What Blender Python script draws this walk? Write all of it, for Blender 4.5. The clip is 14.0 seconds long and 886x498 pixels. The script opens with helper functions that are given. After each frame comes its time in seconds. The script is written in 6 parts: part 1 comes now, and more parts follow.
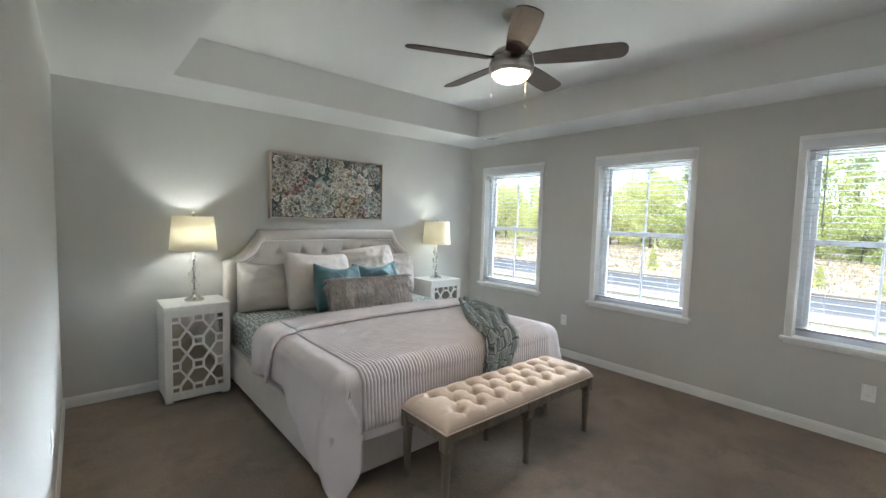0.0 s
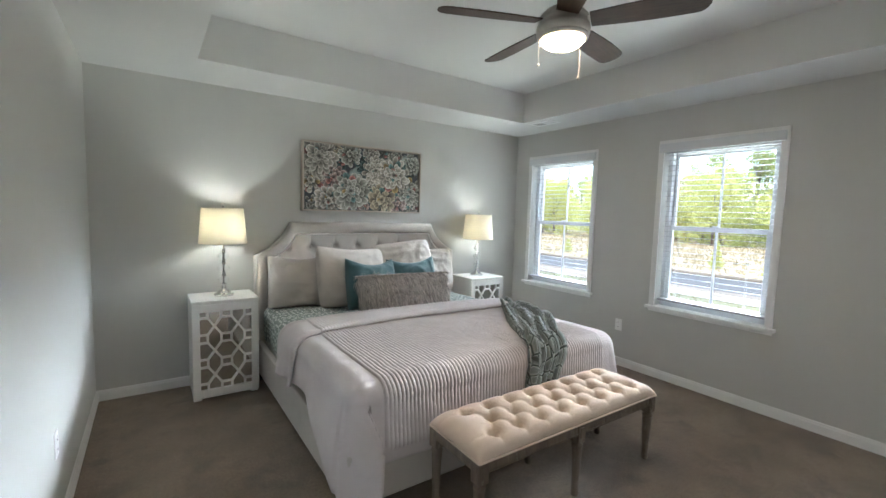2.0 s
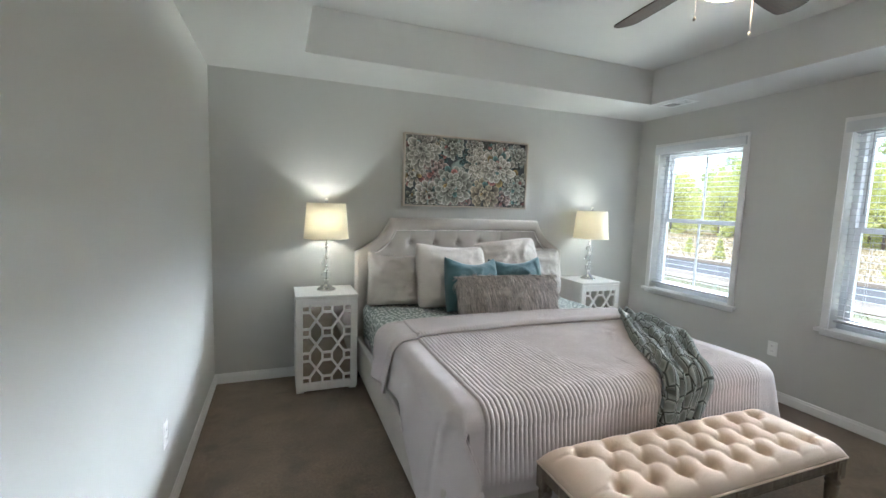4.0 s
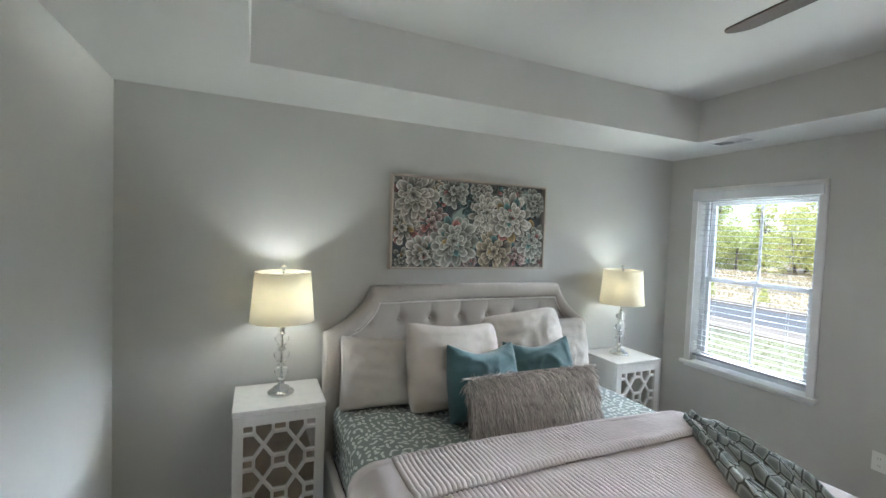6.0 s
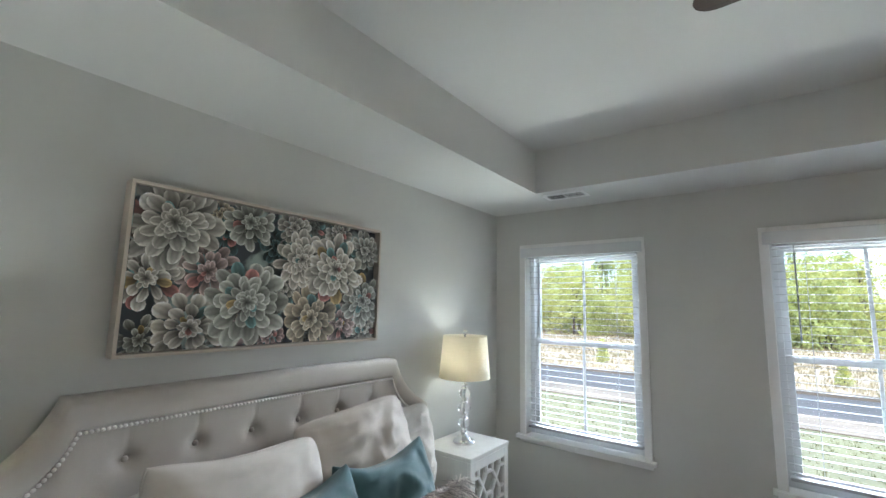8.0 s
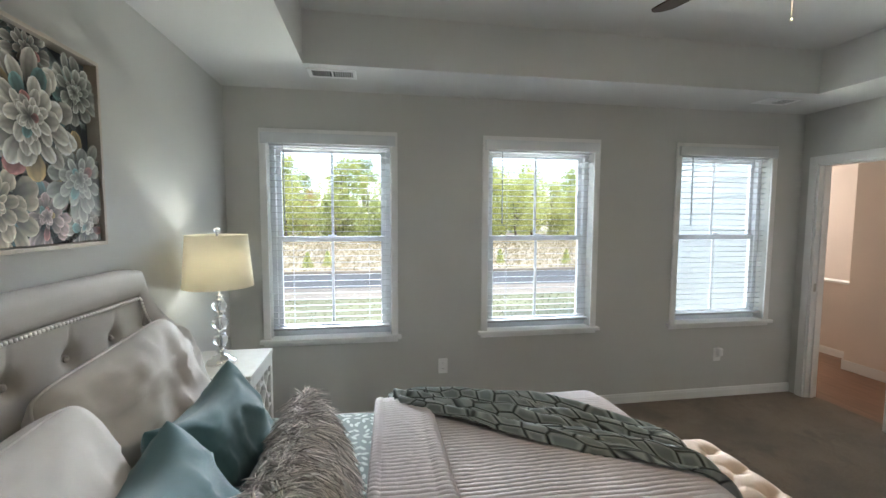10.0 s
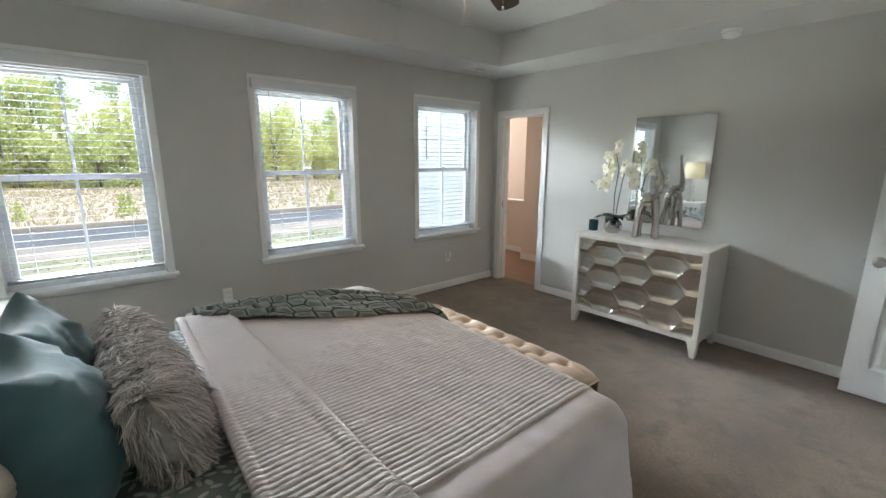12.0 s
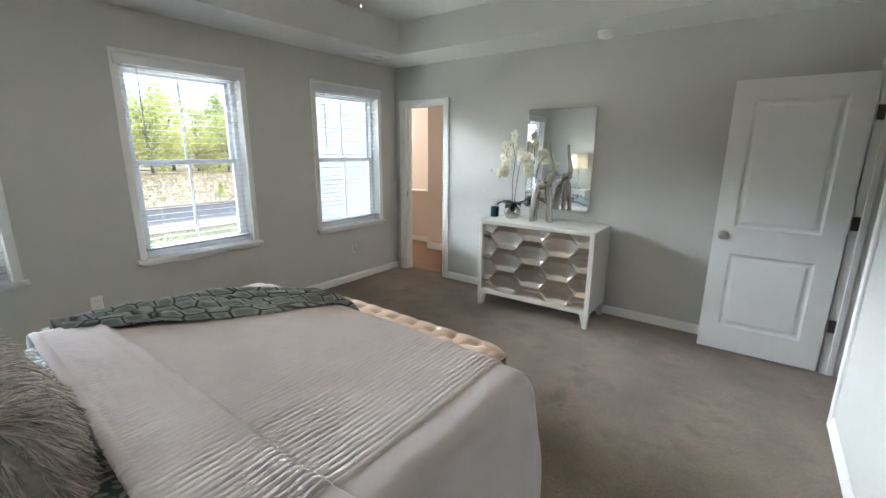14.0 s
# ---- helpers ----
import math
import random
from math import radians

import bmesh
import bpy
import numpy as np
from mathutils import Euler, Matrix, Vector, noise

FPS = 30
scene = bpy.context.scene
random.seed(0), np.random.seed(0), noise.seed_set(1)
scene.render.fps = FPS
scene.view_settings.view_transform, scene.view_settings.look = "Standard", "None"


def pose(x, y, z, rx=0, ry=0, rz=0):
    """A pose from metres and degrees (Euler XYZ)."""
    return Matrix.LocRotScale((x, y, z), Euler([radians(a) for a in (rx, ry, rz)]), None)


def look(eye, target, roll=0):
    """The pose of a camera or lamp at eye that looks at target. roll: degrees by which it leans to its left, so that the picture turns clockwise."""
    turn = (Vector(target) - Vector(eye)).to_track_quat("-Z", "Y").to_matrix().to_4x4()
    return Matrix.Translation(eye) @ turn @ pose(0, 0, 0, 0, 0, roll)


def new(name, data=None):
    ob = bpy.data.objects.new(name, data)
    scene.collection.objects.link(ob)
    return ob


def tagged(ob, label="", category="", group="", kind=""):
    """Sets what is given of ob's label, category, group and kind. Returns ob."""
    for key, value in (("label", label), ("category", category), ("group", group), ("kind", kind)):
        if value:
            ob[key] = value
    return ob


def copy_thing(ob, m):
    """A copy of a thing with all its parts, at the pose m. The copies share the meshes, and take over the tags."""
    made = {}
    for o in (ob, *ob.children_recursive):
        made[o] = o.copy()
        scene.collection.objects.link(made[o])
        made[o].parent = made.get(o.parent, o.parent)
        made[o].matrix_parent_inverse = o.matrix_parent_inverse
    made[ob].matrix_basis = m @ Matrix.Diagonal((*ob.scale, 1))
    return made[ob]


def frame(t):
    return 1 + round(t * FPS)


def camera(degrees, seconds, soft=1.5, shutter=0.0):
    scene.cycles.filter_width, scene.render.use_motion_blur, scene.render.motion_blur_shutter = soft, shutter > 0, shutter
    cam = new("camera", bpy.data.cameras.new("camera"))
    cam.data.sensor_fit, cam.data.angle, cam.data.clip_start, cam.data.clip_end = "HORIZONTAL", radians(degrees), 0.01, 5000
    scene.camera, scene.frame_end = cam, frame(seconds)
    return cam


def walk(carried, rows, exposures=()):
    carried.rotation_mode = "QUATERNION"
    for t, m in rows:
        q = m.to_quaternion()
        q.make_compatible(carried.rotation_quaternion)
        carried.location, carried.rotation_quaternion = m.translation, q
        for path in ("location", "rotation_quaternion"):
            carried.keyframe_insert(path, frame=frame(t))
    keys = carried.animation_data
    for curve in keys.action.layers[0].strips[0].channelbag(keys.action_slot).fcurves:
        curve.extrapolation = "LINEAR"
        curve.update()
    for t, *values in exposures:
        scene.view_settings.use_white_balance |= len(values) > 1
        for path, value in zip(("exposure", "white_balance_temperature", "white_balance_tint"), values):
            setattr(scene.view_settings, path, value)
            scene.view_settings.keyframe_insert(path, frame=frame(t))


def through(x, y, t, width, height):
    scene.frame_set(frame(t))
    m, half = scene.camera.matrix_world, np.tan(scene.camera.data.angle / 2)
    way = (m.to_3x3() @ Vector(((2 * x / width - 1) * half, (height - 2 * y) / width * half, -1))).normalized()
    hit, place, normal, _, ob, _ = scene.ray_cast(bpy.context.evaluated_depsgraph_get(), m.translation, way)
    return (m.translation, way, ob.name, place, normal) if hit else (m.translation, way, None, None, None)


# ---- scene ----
cam = camera(92.7, 14.0)
PATH = [
    (0, (0.123, 0.532, 1.488), (1.427, 2.041, 1.346), 1.5),
    (0.5, (0.173, 0.559, 1.48), (1.48, 2.065, 1.331), 1.6),
    (1, (0.194, 0.65, 1.466), (1.488, 2.167, 1.309), 1.6),
    (1.5, (0.266, 0.695, 1.47), (1.506, 2.256, 1.307), 1.6),
    (2, (0.371, 0.747, 1.468), (1.504, 2.387, 1.297), 1.6),
    (2.5, (0.379, 0.75, 1.461), (1.37, 2.478, 1.282), 1.7),
    (3, (0.378, 0.733, 1.464), (1.241, 2.528, 1.281), 1.7),
    (5.5, (0.686, 1.818, 1.562), (1.366, 3.685, 1.341), 1.9),
    (6, (0.682, 1.946, 1.713), (1.496, 3.771, 1.632), 2.1),
    (6.5, (0.762, 2.078, 1.792), (1.753, 3.813, 1.896), 2.4),
    (7, (0.873, 2.294, 1.795), (2.047, 3.893, 2.048), 2.1),
    (7.5, (0.941, 2.531, 1.714), (2.296, 3.971, 2.016), 1.8),
    (8, (1.003, 2.844, 1.658), (2.581, 4.045, 1.922), 1.2),
    (8.5, (1.166, 3.069, 1.577), (2.959, 3.938, 1.747), 0.9),
    (9, (1.23, 3.271, 1.58), (3.178, 3.723, 1.642), 0.5),
    (11.5, (0.55, 3.994, 1.514), (2.172, 2.889, 1.125), 0.4),
    (12, (0.498, 3.963, 1.528), (1.985, 2.695, 1.104), 0.3),
    (12.5, (0.499, 3.958, 1.512), (1.858, 2.559, 1.071), 0.4),
    (13, (0.503, 3.95, 1.505), (1.759, 2.461, 1.053), 0.4),
    (13.5, (0.507, 3.963, 1.496), (1.701, 2.424, 1.043), 0.4),
    (14, (0.509, 3.968, 1.496), (1.67, 2.404, 1.042), 0.5),
]
EXPOSURES = [(0.0, 2.47, 5800, 5), (3.0, 2.47, 5750, 5), (5.5, 2.42, 5700, 5), (6.0, 2.32, 5700, 5), (6.5, 2.26, 5750, 5), (7.0, 2.08, 5750, 5), (8.0, 2.16, 5700, 5), (9.0, 2.10, 5900, 5),
             (11.5, 2.06, 6000, 5), (13.0, 2.26, 5950, 5), (14.0, 2.32, 5900, 5)]
walk(cam, [(t, look(eye, target, roll)) for t, eye, target, roll in PATH], EXPOSURES)

# ---- world, sun and sky ----
world = bpy.data.worlds.new("sky")
scene.world = world
world.use_nodes = True
wn = world.node_tree
sky = wn.nodes.new("ShaderNodeTexSky")
sky.sky_type, sky.sun_disc = "NISHITA", False
sky.sun_elevation, sky.sun_rotation = radians(60), radians(-113)
wn.nodes["Background"].inputs["Strength"].default_value = 0.15
wn.links.new(sky.outputs["Color"], wn.nodes["Background"].inputs["Color"])
sun = new("sun", bpy.data.lights.new("sun", "SUN"))
sun.data.energy, sun.data.angle, sun.data.color = 3.4, radians(0.6), (1.0, 0.95, 0.86)
sun.matrix_world = look((-25, -11, 48), (0, 0, 0))

W, D, LOW, HIGH = 4.19, 4.68, 2.44, 2.74          # the room: width, depth, soffit, tray
TX0, TX1, TY0, TY1 = 0.65, 3.66, 0.515, 4.07       # the tray's rim
GROUND = -0.40
WINDOWS = [(3.975, 1), (2.375, 2), (0.745, 3)]     # middle of each window along the wall


def outdoor_fill(place, target, wide, high, power, color, spread):
    """An added area lamp outside, out of view, that stands in for bright sky over the trees or for light up from the
    sunlit ground.
    """
    ob = new("outdoor_fill", bpy.data.lights.new("outdoor_fill", "AREA"))
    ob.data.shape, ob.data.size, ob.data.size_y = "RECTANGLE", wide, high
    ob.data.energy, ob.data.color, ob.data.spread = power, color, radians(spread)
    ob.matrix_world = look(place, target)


# Two added fill lamps: one above the windows' view, one below the sills.
outdoor_fill((17.0, 5.0, 5.35), (1.0, 2.4, 1.0), 18.0, 2.0, 530, (0.98, 0.98, 1.0), 80)
outdoor_fill((7.3, 2.8, -0.36), (0.0, 2.2, 2.0), 10.0, 0.24, 80, (1.0, 0.95, 0.82), 100)


def lamp(name, place, power, color, radius):
    ob = new(name, bpy.data.lights.new(name, "POINT"))
    ob.data.energy, ob.data.color, ob.data.shadow_soft_size = power, color, radius
    ob.location = place
    return ob


lamp("bedside_bulb_light", (0.832, 4.47, 1.31), 1.8, (1.0, 0.95, 0.86), 0.03)
lamp("bedside_bulb_light", (3.435, 4.49, 1.31), 0.95, (1.0, 0.95, 0.86), 0.03)
lamp("bath_light", (4.9, -2.2, 2.2), 20, (1.0, 0.85, 0.74), 0.08)

# ---- helpers ----


def thing(name, m, label, category, group=""):
    ob = new(name)
    ob.empty_display_size = 0.1
    ob.matrix_world = m
    return tagged(ob, label, category, group)


def part(name, bm, material, parent=None, label="", smooth=False, m=None):
    me = bpy.data.meshes.new(name)
    bm.to_mesh(me)
    bm.free()
    return mesh_part(name, me, material, parent, label, smooth, m)


def mesh_part(name, me, material, parent=None, label="", smooth=False, m=None):
    for mt in material if isinstance(material, (list, tuple)) else [material]:
        if len(me.materials) < 8:
            me.materials.append(mt)
    if smooth:
        me.polygons.foreach_set("use_smooth", [True] * len(me.polygons))
    ob = new(name, me)
    if parent:
        ob.parent = parent
    if m is not None:
        ob.matrix_basis = m
    return tagged(ob, label)


def structure(name, bm, material, label, smooth=False):
    return tagged(part(name, bm, material, None, label, smooth), kind="structure")


def box(bm, x0, x1, y0, y1, z0, z1, bevel=0.0, seg=2):
    vs = [bm.verts.new((x, y, z)) for z in (z0, z1) for y in (y0, y1) for x in (x0, x1)]
    fs = [bm.faces.new([vs[i] for i in q]) for q in
          ((0, 2, 3, 1), (4, 5, 7, 6), (0, 1, 5, 4), (2, 6, 7, 3), (0, 4, 6, 2), (1, 3, 7, 5))]
    if bevel:
        es = list({e for f in fs for e in f.edges})
        bmesh.ops.bevel(bm, geom=es, offset=bevel, segments=seg, affect="EDGES", profile=0.5)
    return bm


def boxes(*rows, bevel=0.0):
    bm = bmesh.new()
    for r in rows:
        box(bm, *r, bevel=bevel)
    return bm


def one_box(x0, x1, y0, y1, z0, z1, bevel=0.0, seg=2):
    return box(bmesh.new(), x0, x1, y0, y1, z0, z1, bevel, seg)


def lathe(profile, seg=32, bm=None, at=(0, 0, 0)):
    """A turned body from (radius, height) pairs; a radius of 0 closes an end."""
    bm = bm or bmesh.new()
    rings = []
    for r, z in profile:
        if r <= 1e-6:
            rings.append([bm.verts.new((at[0], at[1], at[2] + z))])
        else:
            rings.append([bm.verts.new((at[0] + r * math.cos(2 * math.pi * k / seg), at[1] + r * math.sin(2 * math.pi * k / seg), at[2] + z)) for k in range(seg)])
    for a, b in zip(rings, rings[1:]):
        for k in range(seg):
            n = (k + 1) % seg
            if len(a) == 1 and len(b) > 1:
                bm.faces.new((a[0], b[n], b[k]))
            elif len(b) == 1 and len(a) > 1:
                bm.faces.new((a[k], a[n], b[0]))
            elif len(a) > 1:
                bm.faces.new((a[k], a[n], b[n], b[k]))
    bmesh.ops.recalc_face_normals(bm, faces=bm.faces)
    return bm


def tube(points, radii, seg=8, bm=None, cap=True):
    """A round rod along points, with a radius at each."""
    bm = bm or bmesh.new()
    pts = [Vector(p) for p in points]
    radii = radii if isinstance(radii, (list, tuple)) else [radii] * len(pts)
    rings, side = [], None
    for k, p in enumerate(pts):
        way = (pts[min(k + 1, len(pts) - 1)] - pts[max(k - 1, 0)]).normalized()
        if side is None:
            side = way.orthogonal().normalized()
        side = (side - way * side.dot(way)).normalized()
        other = way.cross(side)
        rings.append([bm.verts.new(p + radii[k] * (math.cos(2 * math.pi * q / seg) * side + math.sin(2 * math.pi * q / seg) * other)) for q in range(seg)])
    for a, b in zip(rings, rings[1:]):
        for q in range(seg):
            n = (q + 1) % seg
            bm.faces.new((a[q], a[n], b[n], b[q]))
    if cap:
        bm.faces.new(rings[0][::-1])
        bm.faces.new(rings[-1])
    return bm


def prism(outline, y0, y1, bm=None):
    """An (x, z) outline pushed along y."""
    bm = bm or bmesh.new()
    a = [bm.verts.new((x, y0, z)) for x, z in outline]
    b = [bm.verts.new((x, y1, z)) for x, z in outline]
    n = len(outline)
    bm.faces.new(a)
    bm.faces.new(b[::-1])
    for k in range(n):
        bm.faces.new((a[k], b[k], b[(k + 1) % n], a[(k + 1) % n]))
    bmesh.ops.recalc_face_normals(bm, faces=bm.faces)
    return bm


def grid(name, nu, nv, place, uv=None):
    """A sheet of (nu + 1) x (nv + 1) points place(u, v), with u and v from 0 to 1, and a UV map in metres."""
    us, vs = np.linspace(0, 1, nu + 1), np.linspace(0, 1, nv + 1)
    pts = [place(u, v) for v in vs for u in us]
    w = nu + 1
    faces = [(j * w + i, j * w + i + 1, (j + 1) * w + i + 1, (j + 1) * w + i) for j in range(nv) for i in range(nu)]
    me = bpy.data.meshes.new(name)
    me.from_pydata(pts, [], faces)
    if uv:
        flat = [uv(u, v) for v in vs for u in us]
        layer = me.uv_layers.new(name="UVMap")
        layer.data.foreach_set("uv", [c for l in me.loops for c in flat[l.vertex_index]])
    me.update()
    return me


def solid(ob, thickness, offset=-1.0):
    md = ob.modifiers.new("thickness", "SOLIDIFY")
    md.thickness, md.offset = thickness, offset
    return ob


# ---- materials ----


def material(name, color, rough=0.5, metal=0.0, vary=0.06, vary_scale=2.0, bump=0.0, bump_scale=200.0, patch_tone=None, coat=0.0, sheen=0.0, stretch=(1, 1, 1), spread=0.0, speck=None):
    """A surface with slow blotches, fine grain in the relief, and, where a second tone is given, patches of it: wear,
    growth, shade in brushed pile.
    """
    m = bpy.data.materials.new(name)
    m.use_nodes = True
    nt = m.node_tree
    b = nt.nodes["Principled BSDF"]
    b.inputs["Roughness"].default_value, b.inputs["Metallic"].default_value = rough, metal
    b.inputs["Coat Weight"].default_value, b.inputs["Sheen Weight"].default_value = coat, sheen
    tc = nt.nodes.new("ShaderNodeTexCoord")
    mp = nt.nodes.new("ShaderNodeMapping")
    mp.inputs["Scale"].default_value = stretch
    nt.links.new(tc.outputs["Object"], mp.inputs["Vector"])
    n1 = nt.nodes.new("ShaderNodeTexNoise")
    n1.inputs["Scale"].default_value, n1.inputs["Detail"].default_value = vary_scale, 5
    nt.links.new(mp.outputs["Vector"], n1.inputs["Vector"])
    rp = nt.nodes.new("ShaderNodeMapRange")
    rp.inputs["From Min"].default_value, rp.inputs["From Max"].default_value = 0.3, 0.7
    rp.inputs["To Min"].default_value, rp.inputs["To Max"].default_value = 1 - vary, 1 + vary
    nt.links.new(n1.outputs["Fac"], rp.inputs["Value"])
    mul = nt.nodes.new("ShaderNodeVectorMath")
    mul.operation = "SCALE"
    mul.inputs[0].default_value = color
    nt.links.new(rp.outputs["Result"], mul.inputs["Scale"])
    out = mul.outputs["Vector"]
    if speck:
        n4 = nt.nodes.new("ShaderNodeTexNoise")
        n4.inputs["Scale"].default_value, n4.inputs["Detail"].default_value = speck[0], 4
        nt.links.new(mp.outputs["Vector"], n4.inputs["Vector"])
        r4 = nt.nodes.new("ShaderNodeMapRange")
        r4.inputs["From Min"].default_value, r4.inputs["From Max"].default_value = 0.3, 0.7
        r4.inputs["To Min"].default_value, r4.inputs["To Max"].default_value = 1 - speck[1], 1 + speck[1]
        nt.links.new(n4.outputs["Fac"], r4.inputs["Value"])
        m4 = nt.nodes.new("ShaderNodeVectorMath")
        m4.operation = "SCALE"
        nt.links.new(out, m4.inputs[0])
        nt.links.new(r4.outputs["Result"], m4.inputs["Scale"])
        out = m4.outputs["Vector"]
    if spread:
        oi = nt.nodes.new("ShaderNodeObjectInfo")
        r2 = nt.nodes.new("ShaderNodeMapRange")
        r2.inputs["To Min"].default_value, r2.inputs["To Max"].default_value = 1 - spread, 1 + spread
        nt.links.new(oi.outputs["Random"], r2.inputs["Value"])
        m2 = nt.nodes.new("ShaderNodeVectorMath")
        m2.operation = "SCALE"
        nt.links.new(out, m2.inputs[0])
        nt.links.new(r2.outputs["Result"], m2.inputs["Scale"])
        out = m2.outputs["Vector"]
    if patch_tone:
        n3 = nt.nodes.new("ShaderNodeTexNoise")
        n3.inputs["Scale"].default_value, n3.inputs["Detail"].default_value, n3.inputs["Roughness"].default_value = patch_tone[3], 8, 0.7
        nt.links.new(mp.outputs["Vector"], n3.inputs["Vector"])
        r3 = nt.nodes.new("ShaderNodeMapRange")
        r3.inputs["From Min"].default_value, r3.inputs["From Max"].default_value = patch_tone[4], patch_tone[4] + 0.14
        nt.links.new(n3.outputs["Fac"], r3.inputs["Value"])
        mx = nt.nodes.new("ShaderNodeMix")
        mx.data_type = "RGBA"
        nt.links.new(r3.outputs["Result"], mx.inputs["Factor"])
        nt.links.new(out, mx.inputs[6])
        mx.inputs[7].default_value = (*patch_tone[:3], 1)
        out = mx.outputs[2]
    nt.links.new(out, b.inputs["Base Color"])
    if bump:
        n2 = nt.nodes.new("ShaderNodeTexNoise")
        n2.inputs["Scale"].default_value, n2.inputs["Detail"].default_value = bump_scale, 3
        nt.links.new(mp.outputs["Vector"], n2.inputs["Vector"])
        bp = nt.nodes.new("ShaderNodeBump")
        bp.inputs["Strength"].default_value, bp.inputs["Distance"].default_value = bump, 0.004
        nt.links.new(n2.outputs["Fac"], bp.inputs["Height"])
        nt.links.new(bp.outputs["Normal"], b.inputs["Normal"])
    return m


def glowing(name, color, strength, base=(0.9, 0.9, 0.88)):
    m = material(name, base, 0.4)
    b = m.node_tree.nodes["Principled BSDF"]
    b.inputs["Emission Color"].default_value, b.inputs["Emission Strength"].default_value = (*color, 1), strength
    return m


def clear(name, color=(1, 1, 1), rough=0.0, ior=1.45):
    m = bpy.data.materials.new(name)
    m.use_nodes = True
    b = m.node_tree.nodes["Principled BSDF"]
    b.inputs["Base Color"].default_value = (*color, 1)
    b.inputs["Roughness"].default_value, b.inputs["IOR"].default_value, b.inputs["Transmission Weight"].default_value = rough, ior, 1.0
    return m


def shade_cloth(name, color):
    """Cloth that lets part of the light behind it through."""
    m = material(name, color, 0.9, vary=0.02, bump=0.15, bump_scale=400)
    nt = m.node_tree
    tr = nt.nodes.new("ShaderNodeBsdfTranslucent")
    tr.inputs["Color"].default_value = (0.95, 0.89, 0.74, 1)
    mx = nt.nodes.new("ShaderNodeMixShader")
    mx.inputs["Fac"].default_value = 0.38
    nt.links.new(nt.nodes["Principled BSDF"].outputs["BSDF"], mx.inputs[1])
    nt.links.new(tr.outputs["BSDF"], mx.inputs[2])
    nt.links.new(mx.outputs["Shader"], nt.nodes["Material Output"].inputs["Surface"])
    return m


def leafy(name, color, through=0.55):
    """Leaves: the light that falls through them is part of their look."""
    m = material(name, color, 0.6, vary=0.35, vary_scale=0.6)
    nt = m.node_tree
    tr = nt.nodes.new("ShaderNodeBsdfTranslucent")
    tr.inputs["Color"].default_value = (color[0] * 1.6, color[1] * 1.5, color[2] * 0.8, 1)
    mx = nt.nodes.new("ShaderNodeMixShader")
    mx.inputs["Fac"].default_value = through
    nt.links.new(nt.nodes["Principled BSDF"].outputs["BSDF"], mx.inputs[1])
    nt.links.new(tr.outputs["BSDF"], mx.inputs[2])
    nt.links.new(mx.outputs["Shader"], nt.nodes["Material Output"].inputs["Surface"])
    return m


WALL = material("wall_paint", (0.54, 0.54, 0.515), 0.75, vary=0.012, vary_scale=1.5, bump=0.12, bump_scale=140)
CEIL = material("ceiling_paint", (0.63, 0.63, 0.61), 0.85, vary=0.012, vary_scale=1.2, bump=0.12, bump_scale=120)
TRIM = material("white_trim_paint", (0.78, 0.78, 0.77), 0.35, vary=0.015, vary_scale=4, bump=0.03, bump_scale=60)
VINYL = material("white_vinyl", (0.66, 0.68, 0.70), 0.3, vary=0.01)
# White slats, darkened in colour so that they read as backlit.
SLAT = material("backlit_grey_slat", (0.43, 0.44, 0.46), 0.45, vary=0.02, vary_scale=6)
# Darker blotches put the shade of brushed pile into the carpet's colour.
CARPET = material("taupe_carpet", (0.205, 0.156, 0.112), 0.95, vary=0.22, vary_scale=2.6, bump=1.0, bump_scale=220, sheen=0.2, patch_tone=(0.150, 0.116, 0.085, 4.2, 0.50), speck=(75.0, 0.20))
NICKEL = material("brushed_nickel", (0.50, 0.47, 0.44), 0.32, 1.0, vary=0.05, vary_scale=30, bump=0.05, bump_scale=300)
CHROME = material("polished_chrome", (0.80, 0.80, 0.80), 0.08, 1.0, vary=0.02)
MIRROR = material("mirror_glass", (0.86, 0.88, 0.88), 0.01, 1.0, vary=0.0)
GLASS = clear("window_glass", (0.97, 0.99, 0.98), 0.0, 1.1)
CRYSTAL = clear("crystal", (0.97, 0.98, 1.0), 0.01, 1.5)
PLASTIC = material("white_plastic", (0.84, 0.84, 0.82), 0.35, vary=0.01)
DARK = material("dark_slot", (0.03, 0.03, 0.03), 0.6, vary=0.05)

# ---- the room ----


def wall_with_holes(name, label, horizontal, at, thick, a0, a1, z0, z1, holes):
    """A wall along x (horizontal) or y, pierced by (from, to, bottom, top) openings."""
    cuts = sorted({a0, a1, *(h[0] for h in holes), *(h[1] for h in holes)})
    bm = bmesh.new()
    for p, q in zip(cuts, cuts[1:]):
        spans, low = [], z0
        for h in sorted((h for h in holes if h[0] <= p and q <= h[1]), key=lambda h: h[2]):
            if h[2] > low:
                spans.append((low, h[2]))
            low = h[3]
        spans.append((low, z1))
        for lo, hi in spans:
            if horizontal:
                box(bm, p, q, at, at + thick, lo, hi)
            else:
                box(bm, at, at + thick, p, q, lo, hi)
    bmesh.ops.remove_doubles(bm, verts=bm.verts, dist=0.0001)
    return structure(name, bm, WALL, label)


TOP = 2.98
WO = 0.43                                           # half of a window's opening
OPENINGS = [(y - WO, y + WO, 0.665, 2.095) for y, _ in WINDOWS]
DOOR1 = (3.445, 4.055, 0.0, 2.005)
DOOR2 = (0.215, 0.965, 0.0, 2.005)
structure("floor", one_box(-0.12, W + 0.16, -0.12, D + 0.16, -0.2, 0.0), CARPET, "taupe cut-pile carpet with faint vacuum marks")
